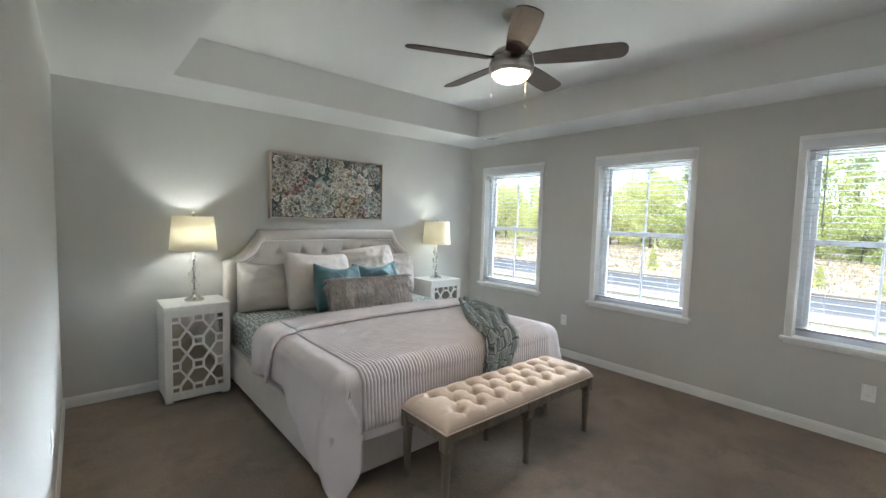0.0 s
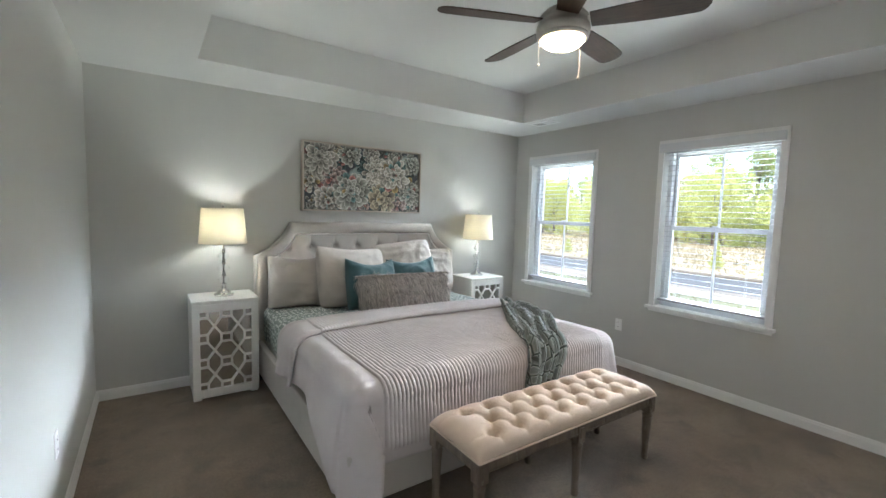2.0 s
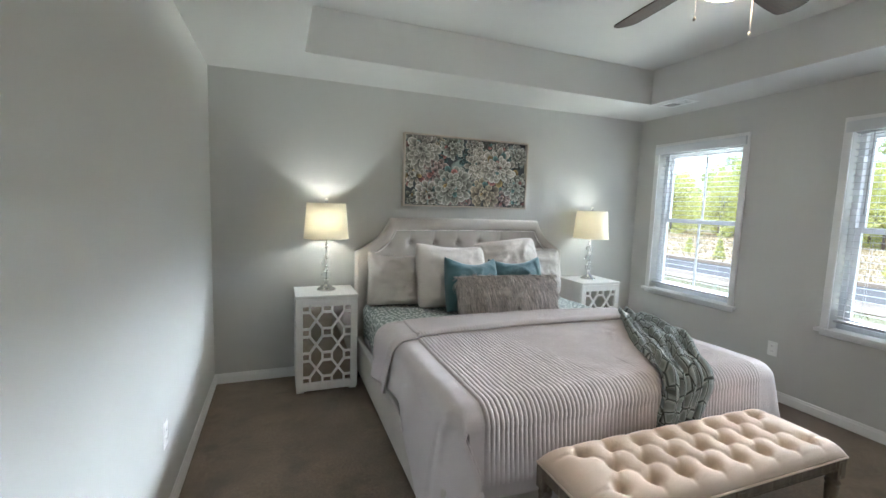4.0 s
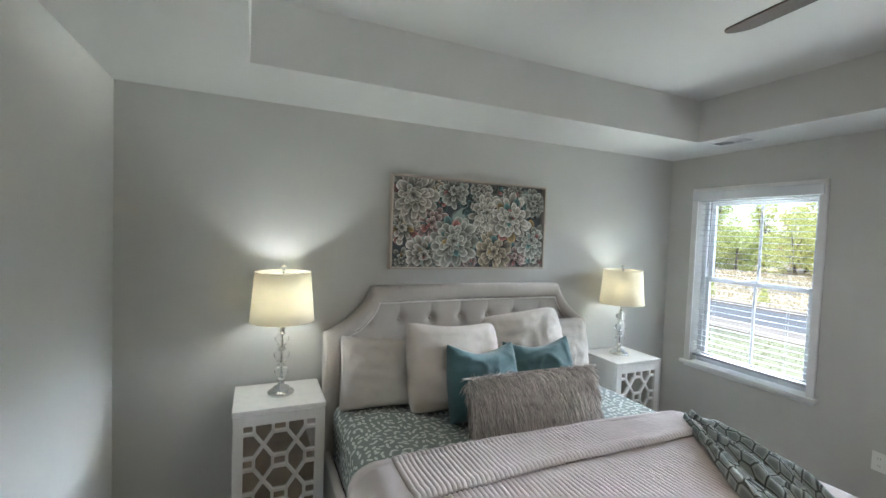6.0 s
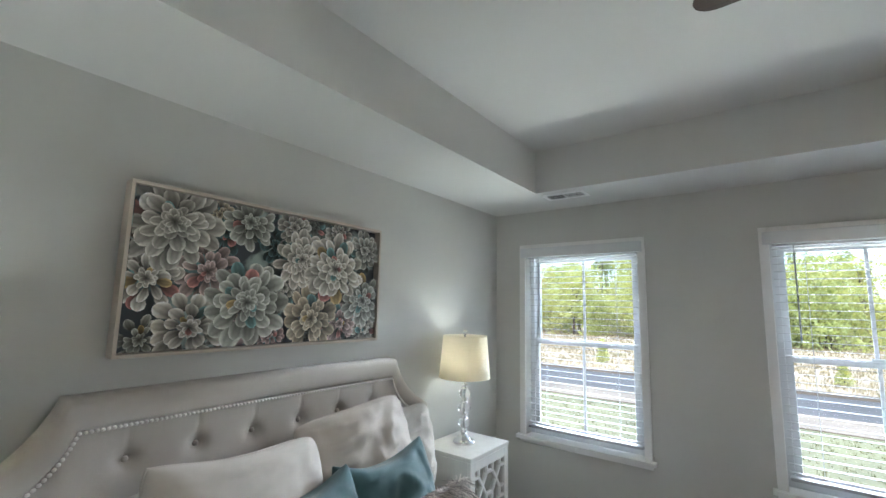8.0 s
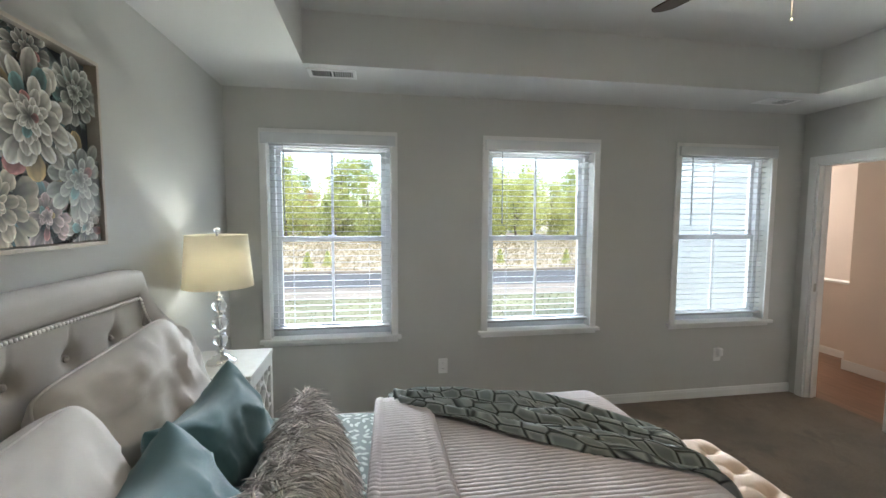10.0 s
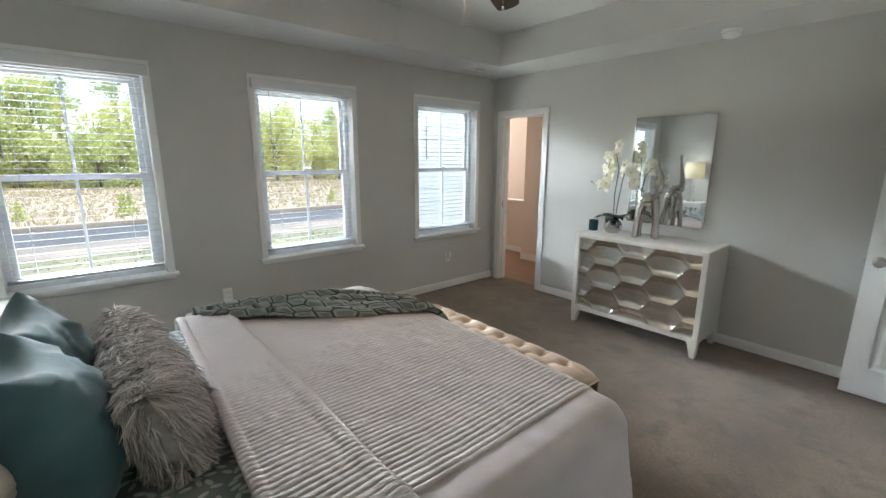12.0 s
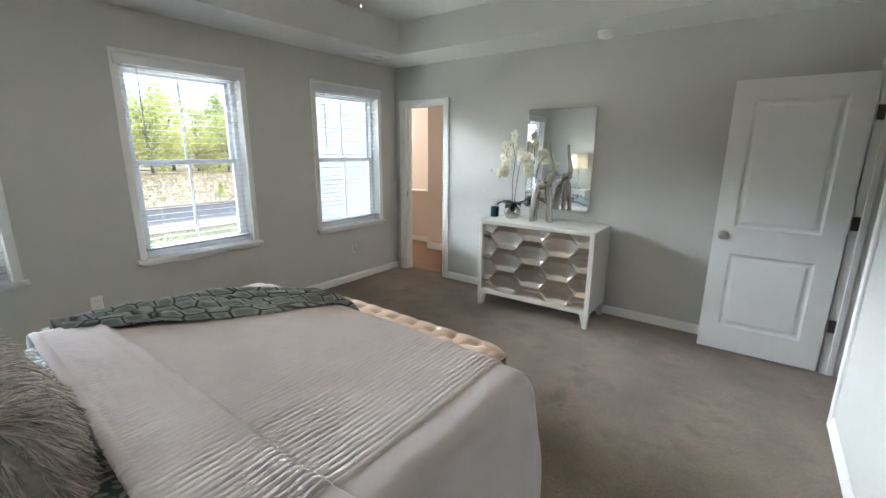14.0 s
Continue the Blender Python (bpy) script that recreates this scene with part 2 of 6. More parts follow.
wall_with_holes("wall_north", "light grey painted wall behind the bed", True, D, 0.16, -0.12, W + 0.16, 0.0, TOP, [])
wall_with_holes("wall_east", "light grey painted wall with three windows", False, W, 0.16, -0.12, D, 0.0, TOP, OPENINGS)
wall_with_holes("wall_south", "light grey painted wall behind the dresser", True, -0.12, 0.12, 0.0, W, 0.0, TOP, [DOOR1])
wall_with_holes("wall_west", "light grey painted wall with an open doorway", False, -0.12, 0.12, -0.12, D, 0.0, TOP, [DOOR2])

bm = boxes((0, W, TY1, D, LOW, TOP), (0, W, 0, TY0, LOW, TOP), (0, TX0, TY0, TY1, LOW, TOP), (TX1, W, TY0, TY1, LOW, TOP),
           (TX0, TX1, TY0, TY1, HIGH, TOP))
structure("ceiling", bm, CEIL, "pale grey tray ceiling with a raised middle")
# Unseen slab, added so that no sun or sky light leaks in.
structure("light_block_slab", one_box(-1.7, W + 0.17, -0.12, D + 0.17, TOP + 0.004, TOP + 0.25), material("slab_grey", (0.12, 0.12, 0.12), 0.9), "unseen grey slab over the bedroom that blocks light")


def skirting(name, outline_run):
    """A board with a rounded top along a wall: (x0, y0, x1, y1), its back on the wall to the left of the run."""
    x0, y0, x1, y1 = outline_run
    way = Vector((x1 - x0, y1 - y0, 0))
    length = way.length
    way.normalize()
    side = Vector((way.y, -way.x, 0))
    prof = [(0, 0), (0.014, 0), (0.014, 0.058), (0.011, 0.063), (0.009, 0.074), (0.004, 0.080), (0, 0.080)]
    bm = bmesh.new()
    a = [bm.verts.new(Vector((x0, y0, z)) + side * d) for d, z in prof]
    b = [bm.verts.new(Vector((x0, y0, z)) + way * length + side * d) for d, z in prof]
    bm.faces.new(a)
    bm.faces.new(b[::-1])
    for k in range(len(prof)):
        n = (k + 1) % len(prof)
        bm.faces.new((a[k], b[k], b[n], a[n]))
    bmesh.ops.recalc_face_normals(bm, faces=bm.faces)
    return structure(name, bm, TRIM, "white painted baseboard along the wall")


skirting("baseboard", (0, D, W, D))
skirting("baseboard", (W, D - 0.016, W, 0))
skirting("baseboard", (3.37, 0, 0, 0))
skirting("baseboard", (0, 1.027, 0, D - 0.016))


def casing(name, label, horizontal, at, sign, a0, a1, top, width=0.062, depth=0.016):
    """Flat boards round a doorway, with an inner bead, and the lining of the opening."""
    root = tagged(thing(name, Matrix(), label, "door frame"), kind="structure")

    def put(p, q, lo, hi, d0, d1, nm):
        lo_d, hi_d = sorted((at + sign * d0, at + sign * d1))
        bm = one_box(p, q, lo_d, hi_d, lo, hi, 0.003, 1) if horizontal else one_box(lo_d, hi_d, p, q, lo, hi, 0.003, 1)
        part(nm, bm, TRIM, root)
    put(a0 - width, a0, 0, top + width, 0.0, depth, "side_casing")
    put(a1, a1 + width, 0, top + width, 0.0, depth, "side_casing")
    put(a0, a1, top, top + width, 0.0, depth, "head_casing")
    put(a0, a0 + 0.018, 0, top, -0.12, 0.006, "jamb")
    put(a1 - 0.018, a1, 0, top, -0.12, 0.006, "jamb")
    put(a0 + 0.018, a1 - 0.018, top - 0.018, top, -0.12, 0.006, "head_jamb")
    put(a0 + 0.018, a0 + 0.03, 0, top - 0.018, -0.075, -0.040, "door_stop")
    put(a1 - 0.03, a1 - 0.018, 0, top - 0.018, -0.075, -0.040, "door_stop")
    return root


frame_1 = casing("door_1", "white painted door frame to the bathroom", True, 0.0, 1, DOOR1[0], DOOR1[1], DOOR1[3])
frame_2 = casing("door_2", "white painted frame of the entrance doorway", False, 0.0, 1, DOOR2[0], DOOR2[1], DOOR2[3])
part("strike_plate", one_box(4.031, 4.036, -0.035, -0.012, 0.93, 1.0, 0.002, 1), NICKEL, frame_1, "small dark metal strike plate")
part("strike_plate", one_box(-0.035, -0.012, 0.942, 0.947, 0.87, 0.94, 0.002, 1), NICKEL, frame_2, "small dark metal strike plate")


def window(y, number):
    root = tagged(thing(f"window_{number}", Matrix.Translation((W, y, 0)), "white vinyl double-hung window with casing and sill", "window"), kind="structure")
    lo, hi, mid = 0.665, 2.095, 1.385
    for nm, b in (("side_casing", (-0.016, 0, -WO - 0.05, -WO, lo, hi + 0.07)), ("side_casing", (-0.016, 0, WO, WO + 0.05, lo, hi + 0.07)),
                  ("head_casing", (-0.016, 0, -WO, WO, hi, hi + 0.07)), ("window_sill", (-0.045, 0.085, -WO - 0.072, WO + 0.072, lo - 0.022, lo + 0.004)),
                  ("apron", (-0.014, 0, -WO - 0.05, WO + 0.05, lo - 0.050, lo - 0.022))):
        part(nm, one_box(*b, 0.004, 2), TRIM, root)
    bm = boxes((0.085, 0.16, -WO, -WO + 0.035, lo, hi), (0.085, 0.16, WO - 0.035, WO, lo, hi), (0.085, 0.16, -WO + 0.035, WO - 0.035, hi - 0.035, hi), (0.085, 0.16, -WO + 0.035, WO - 0.035, lo, lo + 0.04), bevel=0.002)
    part("window_frame", bm, VINYL, root)
    for nm, x0, z0, z1 in (("upper_sash", 0.125, mid - 0.02, hi - 0.035), ("lower_sash", 0.092, lo + 0.04, mid + 0.022)):
        y0, y1 = -WO + 0.036, WO - 0.036
        st = 0.034
        sash = part(nm, boxes((x0, x0 + 0.03, y0, y0 + st, z0, z1), (x0, x0 + 0.03, y1 - st, y1, z0, z1), (x0, x0 + 0.03, y0 + st, y1 - st, z1 - 0.038, z1), (x0, x0 + 0.03, y0 + st, y1 - st, z0, z0 + 0.04),
                              (x0 + 0.008, x0 + 0.022, -0.009, 0.009, z0 + 0.04, z1 - 0.038), bevel=0.002), VINYL, root)
        for p, q in ((y0 + st, -0.009), (0.009, y1 - st)):
            pane = part("pane", one_box(x0 + 0.013, x0 + 0.017, p, q, z0 + 0.04, z1 - 0.038), GLASS, sash)
            pane.visible_shadow = False
    part("sash_lock", one_box(0.080, 0.094, -0.03, 0.03, mid + 0.022, mid + 0.034, 0.003, 1), VINYL, root)
    return root


def blind(y, tilt):
    root = thing("window_blind", Matrix.Translation((W, y, 0)), "white faux-wood blind, lowered with its slats open", "blind", "window blinds")
    half = 0.418
    vb = one_box(-0.036, -0.018, -half - 0.045, half + 0.045, 2.058, 2.135, 0.006, 2)
    for s in (-1, 1):
        box(vb, -0.018, -0.0165, min(s * (half + 0.03), s * (half + 0.045)), max(s * (half + 0.03), s * (half + 0.045)), 2.058, 2.135)
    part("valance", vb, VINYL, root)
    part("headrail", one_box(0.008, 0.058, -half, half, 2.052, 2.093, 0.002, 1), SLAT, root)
    me = None
    count = 29
    for k in range(count):
        z = 2.035 - k * 0.0453
        m = pose(0.034, 0, z, 0, tilt, 0)
        if me is None:
            b2 = bmesh.new()
            prof = [(-0.0145, -0.001), (-0.007, -0.0003), (0, 0.0), (0.007, -0.0003), (0.0145, -0.001)]
            up = [[b2.verts.new((x, yy, z2 + 0.001)) for x, z2 in prof] for yy in (-half, half)]
            dn = [[b2.verts.new((x, yy, z2 - 0.001)) for x, z2 in prof] for yy in (-half, half)]
            for i in range(4):
                b2.faces.new((up[0][i], up[0][i + 1], up[1][i + 1], up[1][i]))
                b2.faces.new((dn[0][i], dn[1][i], dn[1][i + 1], dn[0][i + 1]))
            for i in (0, 4):
                b2.faces.new((up[0][i], up[1][i], dn[1][i], dn[0][i]))
            for e in (0, 1):
                b2.faces.new(up[e] + dn[e][::-1])
            bmesh.ops.recalc_face_normals(b2, faces=b2.faces)
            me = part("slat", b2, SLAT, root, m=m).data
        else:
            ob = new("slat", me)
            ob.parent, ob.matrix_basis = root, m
    zb = 2.035 - count * 0.0453 + 0.012
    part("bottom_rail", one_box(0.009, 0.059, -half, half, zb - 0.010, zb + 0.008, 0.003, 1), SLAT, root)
    for yy in (-0.27, 0.27):
        for xx in (0.0185, 0.0495):
            part("ladder_cord", tube([(xx, yy, 2.06), (xx, yy, zb)], 0.0008, 5), SLAT, root)
    part("tilt_wand", tube([(0.002, half - 0.10, 2.05), (-0.004, half - 0.10, 1.50)], [0.004, 0.0045], 8), material("grey_wand", (0.35, 0.37, 0.38), 0.3), root, "grey plastic tilt wand")
    return root


for (wy, number), tilt in zip(WINDOWS, (4.0, 4.0, 4.0)):
    window(wy, number)
    blind(wy, tilt)


HINGE = material("dark_bronze", (0.10, 0.08, 0.065), 0.4, 0.8, vary=0.1)


def door_leaf():
    """A two-panel door, its hinge edge at the origin, closed along +x."""
    root = thing("panel_door", pose(0.016, 0.250, 0.0, 0, 0, 0), "white two-panel interior door standing wide open", "door")
    w, t, z0, z1 = 0.724, 0.035, 0.012, 1.985
    a, b = 0.118, w - 0.118
    z = [z0, 0.205, 0.770, 0.965, 1.850, z1]
    bm = boxes((0, a, -t, 0, z0, z1), (b, w, -t, 0, z0, z1), (a, b, -t, 0, z[0], z[1]), (a, b, -t, 0, z[2], z[3]), (a, b, -t, 0, z[4], z[5]))
    bmesh.ops.remove_doubles(bm, verts=bm.verts, dist=0.0001)
    leaf = part("leaf", bm, TRIM, root)
    for lo, hi in ((z[1], z[2]), (z[3], z[4])):
        bm = bmesh.new()
        rings = []
        for ins, y in ((0.0, -0.0005), (0.004, -0.004), (0.016, -0.011), (0.028, -0.011), (0.045, -0.005), (0.05, -0.0045)):
            rings.append([bm.verts.new((x, y, zz)) for x, zz in ((a + ins, lo + ins), (b - ins, lo + ins), (b - ins, hi - ins), (a + ins, hi - ins))])
        for r, s in zip(rings, rings[1:]):
            for k in range(4):
                bm.faces.new((r[k], r[(k + 1) % 4], s[(k + 1) % 4], s[k]))
        bm.faces.new(rings[-1])
        back = [bm.verts.new((v.co.x, -t + 0.006, v.co.z)) for v in rings[0]]
        bm.faces.new(back[::-1])
        for k in range(4):
            bm.faces.new((rings[0][k], back[k], back[(k + 1) % 4], rings[0][(k + 1) % 4]))
        bmesh.ops.recalc_face_normals(bm, faces=bm.faces)
        part("panel", bm, TRIM, leaf)
    prof = [(0.0, 0.062), (0.016, 0.061), (0.026, 0.054), (0.029, 0.044), (0.026, 0.034), (0.014, 0.026), (0.011, 0.012), (0.030, 0.009), (0.033, 0.0), (0, 0)]
    part("knob", lathe(prof, 28), NICKEL, root, "round brushed nickel door knob", True, pose(w - 0.062, 0, 0.905, -90, 0, 0))
    part("knob", lathe(prof, 28), NICKEL, root, "round brushed nickel door knob", True, pose(w - 0.062, -t, 0.905, 90, 0, 0))
    part("latch_plate", one_box(w, w + 0.002, -0.03, -0.006, 0.87, 0.94), NICKEL, root)
    part("latch", one_box(w, w + 0.012, -0.024, -0.011, 0.896, 0.914, 0.002, 1), NICKEL, root)
    for zz in (0.35, 1.058, 1.745):
        part("hinge", tube([(-0.006, 0.002, zz - 0.045), (-0.006, 0.002, zz + 0.045)], 0.006, 10), NICKEL, root, "brushed nickel hinge")
        part("hinge_plate", one_box(-0.052, -0.010, -0.0172, -0.0148, zz - 0.045, zz + 0.045), HINGE, root, "dark bronze hinge plate")
        part("hinge_leaf", one_box(-0.003, 0.0, -0.034, -0.001, zz - 0.044, zz + 0.044), NICKEL, root)
    return root


door_leaf()

# the bathroom seen through the doorway and the hall behind the entrance
WARM = material("cream_wall_paint", (0.72, 0.645, 0.58), 0.7, vary=0.02, bump=0.1, bump_scale=140)
PLANK = material("brown_floor_plank", (0.22, 0.12, 0.075), 0.35, vary=0.25, vary_scale=3, bump=0.1, bump_scale=60, stretch=(1, 12, 1), spread=0.25)
structure("bath_floor", one_box(2.6, 6.5, -3.6, -0.12, -0.2, -0.012), PLANK, "brown wood-look plank floor of the bathroom")
structure("bath_wall", boxes((2.6, 6.5, -3.72, -3.6, -0.01, 2.6), (2.48, 2.6, -3.72, -0.12, -0.01, 2.6), (6.38, 6.5, -3.6, -0.24, -0.01, 2.6), (4.36, 6.5, -0.24, -0.12, -0.01, 2.6)), WARM, "cream painted bathroom walls")
structure("bath_ceiling", one_box(2.48, 6.5, -3.72, -0.12, 2.6, 2.75), CEIL, "white bathroom ceiling")
structure("bath_partition", one_box(4.16, 4.60, -1.30, -1.14, -0.012, 2.6), WARM, "cream partition wall inside the bathroom")
structure("bath_half_wall", one_box(4.60, 5.9, -1.62, -1.50, -0.012, 0.82), WARM, "cream half-height wall inside the bathroom")
structure("trim", one_box(4.58, 5.92, -1.64, -1.48, 0.82, 0.845, 0.004), TRIM, "white cap on the half-height wall")
skirting("baseboard", (5.9, -1.5, 4.60, -1.5)).location.z = -0.012
structure("trim", one_box(4.15, 4.61, -1.14, -1.126, -0.012, 0.09, 0.003), TRIM, "white baseboard at the foot of the partition")
structure("hall_floor", one_box(-1.6, -0.12, -0.6, 1.9, -0.2, 0.0), CARPET, "taupe hall carpet")
structure("hall_wall", boxes((-1.72, -1.6, -0.72, 2.02, -0.2, TOP), (-1.6, -0.12, -0.72, -0.6, -0.2, TOP), (-1.6, -0.12, 1.9, 2.02, -0.2, TOP)), WALL, "light grey hall walls")
structure("hall_ceiling", one_box(-1.6, -0.12, -0.6, 1.9, LOW, TOP), CEIL, "white hall ceiling")

# ---- bed, bedding and pillows ----


def uv_pattern(name, base, mark, rough, scale, kind):
    """Cloth with a repeating motif on its own UV metres: 'leaf' strews small leaf shapes, 'net' lays scallops with
    painted groove shade and lit rims.
    """
    m = material(name, base, rough, vary=0.06, vary_scale=8, bump=0.3, bump_scale=500)
    nt = m.node_tree
    b = nt.nodes["Principled BSDF"]
    old = b.inputs["Base Color"].links[0].from_socket
    uv = nt.nodes.new("ShaderNodeUVMap")
    vo = nt.nodes.new("ShaderNodeTexVoronoi")
    vo.inputs["Scale"].default_value = scale
    mx = nt.nodes.new("ShaderNodeMix")
    mx.data_type = "RGBA"
    nt.links.new(old, mx.inputs[6])
    mx.inputs[7].default_value = (*mark, 1)
    if kind == "leaf":
        vo.voronoi_dimensions = "2D"
        vo.inputs["Randomness"].default_value = 0.7
        nt.links.new(uv.outputs["UV"], vo.inputs["Vector"])
        df = nt.nodes.new("ShaderNodeVectorMath")
        df.operation = "SUBTRACT"
        nt.links.new(uv.outputs["UV"], df.inputs[0])
        nt.links.new(vo.outputs["Position"], df.inputs[1])
        sep = nt.nodes.new("ShaderNodeSeparateColor")
        nt.links.new(vo.outputs["Color"], sep.inputs["Color"])
        ang = nt.nodes.new("ShaderNodeMath")
        ang.operation = "MULTIPLY"
        ang.inputs[1].default_value = 6.283
        nt.links.new(sep.outputs["Red"], ang.inputs[0])
        ro = nt.nodes.new("ShaderNodeVectorRotate")
        ro.rotation_type = "Z_AXIS"
        nt.links.new(df.outputs["Vector"], ro.inputs["Vector"])
        nt.links.new(ang.outputs["Value"], ro.inputs["Angle"])
        st = nt.nodes.new("ShaderNodeVectorMath")
        st.operation = "MULTIPLY"
        st.inputs[1].default_value = (scale * 1.75, scale * 3.9, 0)
        nt.links.new(ro.outputs["Vector"], st.inputs[0])
        ln = nt.nodes.new("ShaderNodeVectorMath")
        ln.operation = "LENGTH"
        nt.links.new(st.outputs["Vector"], ln.inputs[0])
        cut = nt.nodes.new("ShaderNodeMapRange")
        cut.inputs["From Min"].default_value, cut.inputs["From Max"].default_value = 0.86, 0.72
        nt.links.new(ln.outputs["Value"], cut.inputs["Value"])
        nt.links.new(cut.outputs["Result"], mx.inputs["Factor"])
    else:
        vo.feature = "DISTANCE_TO_EDGE"
        vo.inputs["Randomness"].default_value = 0.55
        mp = nt.nodes.new("ShaderNodeMapping")
        mp.inputs["Scale"].default_value = (1.0, 0.62, 1.0)
        nt.links.new(uv.outputs["UV"], mp.inputs["Vector"])
        nt.links.new(mp.outputs["Vector"], vo.inputs["Vector"])
        # Shade in the grooves and light on their rims are mixed into the colour.
        cut = nt.nodes.new("ShaderNodeMapRange")
        cut.inputs["From Min"].default_value, cut.inputs["From Max"].default_value = 0.085, 0.015
        nt.links.new(vo.outputs["Distance"], cut.inputs["Value"])
        nt.links.new(cut.outputs["Result"], mx.inputs["Factor"])
        rim = nt.nodes.new("ShaderNodeMapRange")
        rim.inputs["From Min"].default_value, rim.inputs["From Max"].default_value = 0.24, 0.14
        nt.links.new(vo.outputs["Distance"], rim.inputs["Value"])
        m2 = nt.nodes.new("ShaderNodeMix")
        m2.data_type = "RGBA"
        nt.links.new(rim.outputs["Result"], m2.inputs["Factor"])
        nt.links.new(old, m2.inputs[6])
        m2.inputs[7].default_value = (0.36, 0.395, 0.385, 1)
        nt.links.new(m2.outputs[2], mx.inputs[6])
        bp = nt.nodes.new("ShaderNodeBump")
        bp.inputs["Strength"].default_value, bp.inputs["Distance"].default_value = 0.8, -0.012
        nt.links.new(cut.outputs["Result"], bp.inputs["Height"])
        nt.links.new(bp.outputs["Normal"], b.inputs["Normal"])
    nt.links.new(mx.outputs[2], b.inputs["Base Color"])
    return m


LINEN = material("greige_linen", (0.50, 0.465, 0.425), 0.9, vary=0.05, vary_scale=5, bump=0.35, bump_scale=700, sheen=0.15)
SHAM = material("greige_sham_cloth", (0.53, 0.495, 0.455), 0.9, vary=0.05, vary_scale=6, bump=0.3, bump_scale=700, sheen=0.15)
CREAM = material("cream_velvet", (0.63, 0.58, 0.535), 0.8, vary=0.06, vary_scale=7, bump=0.25, bump_scale=500, sheen=0.1)
TEAL = material("teal_velvet", (0.068, 0.148, 0.168), 0.8, vary=0.25, vary_scale=5, bump=0.2, bump_scale=600, sheen=0.35)
QUILT = material("blush_quilt_cotton", (0.585, 0.535, 0.535), 0.85, vary=0.04, vary_scale=6, bump=0.3, bump_scale=600, sheen=0.15)
SHEET = uv_pattern("leaf_print_sheet", (0.235, 0.268, 0.255), (0.62, 0.66, 0.63), 0.9, 27.0, "leaf")
THROW = uv_pattern("sage_scalloped_throw", (0.225, 0.260, 0.254), (0.080, 0.095, 0.092), 0.95, 19.0, "net")
MATTRESS = material("white_mattress", (0.7, 0.7, 0.68), 0.9, vary=0.03)
BLACKWOOD = material("black_leg", (0.02, 0.02, 0.02), 0.5)
NAIL = material("nickel_nailhead", (0.95, 0.92, 0.88), 0.38, 1.0, vary=0.1, vary_scale=20)

BX0, BX1, FOOT = 1.085, 3.145, 2.495


def arc(p, q, mid, n):
    """Points on a bent line from p to q that is pulled towards mid."""
    return [((1 - t) ** 2 * p[0] + 2 * t * (1 - t) * mid[0] + t * t * q[0], (1 - t) ** 2 * p[1] + 2 * t * (1 - t) * mid[1] + t * t * q[1]) for t in (k / n for k in range(n + 1))]


def headboard_line(inset):
    """Half outline of the headboard from its foot to its middle, (from the left edge, height)."""
    i = inset
    return [(i, 0.05)] + arc((i, 1.055 - 0.3 * i), (0.30 + 0.35 * i, 1.345 - i), (0.235 + 0.45 * i, 1.16 - 0.75 * i), 8) + [(1.03, 1.350 - i)]


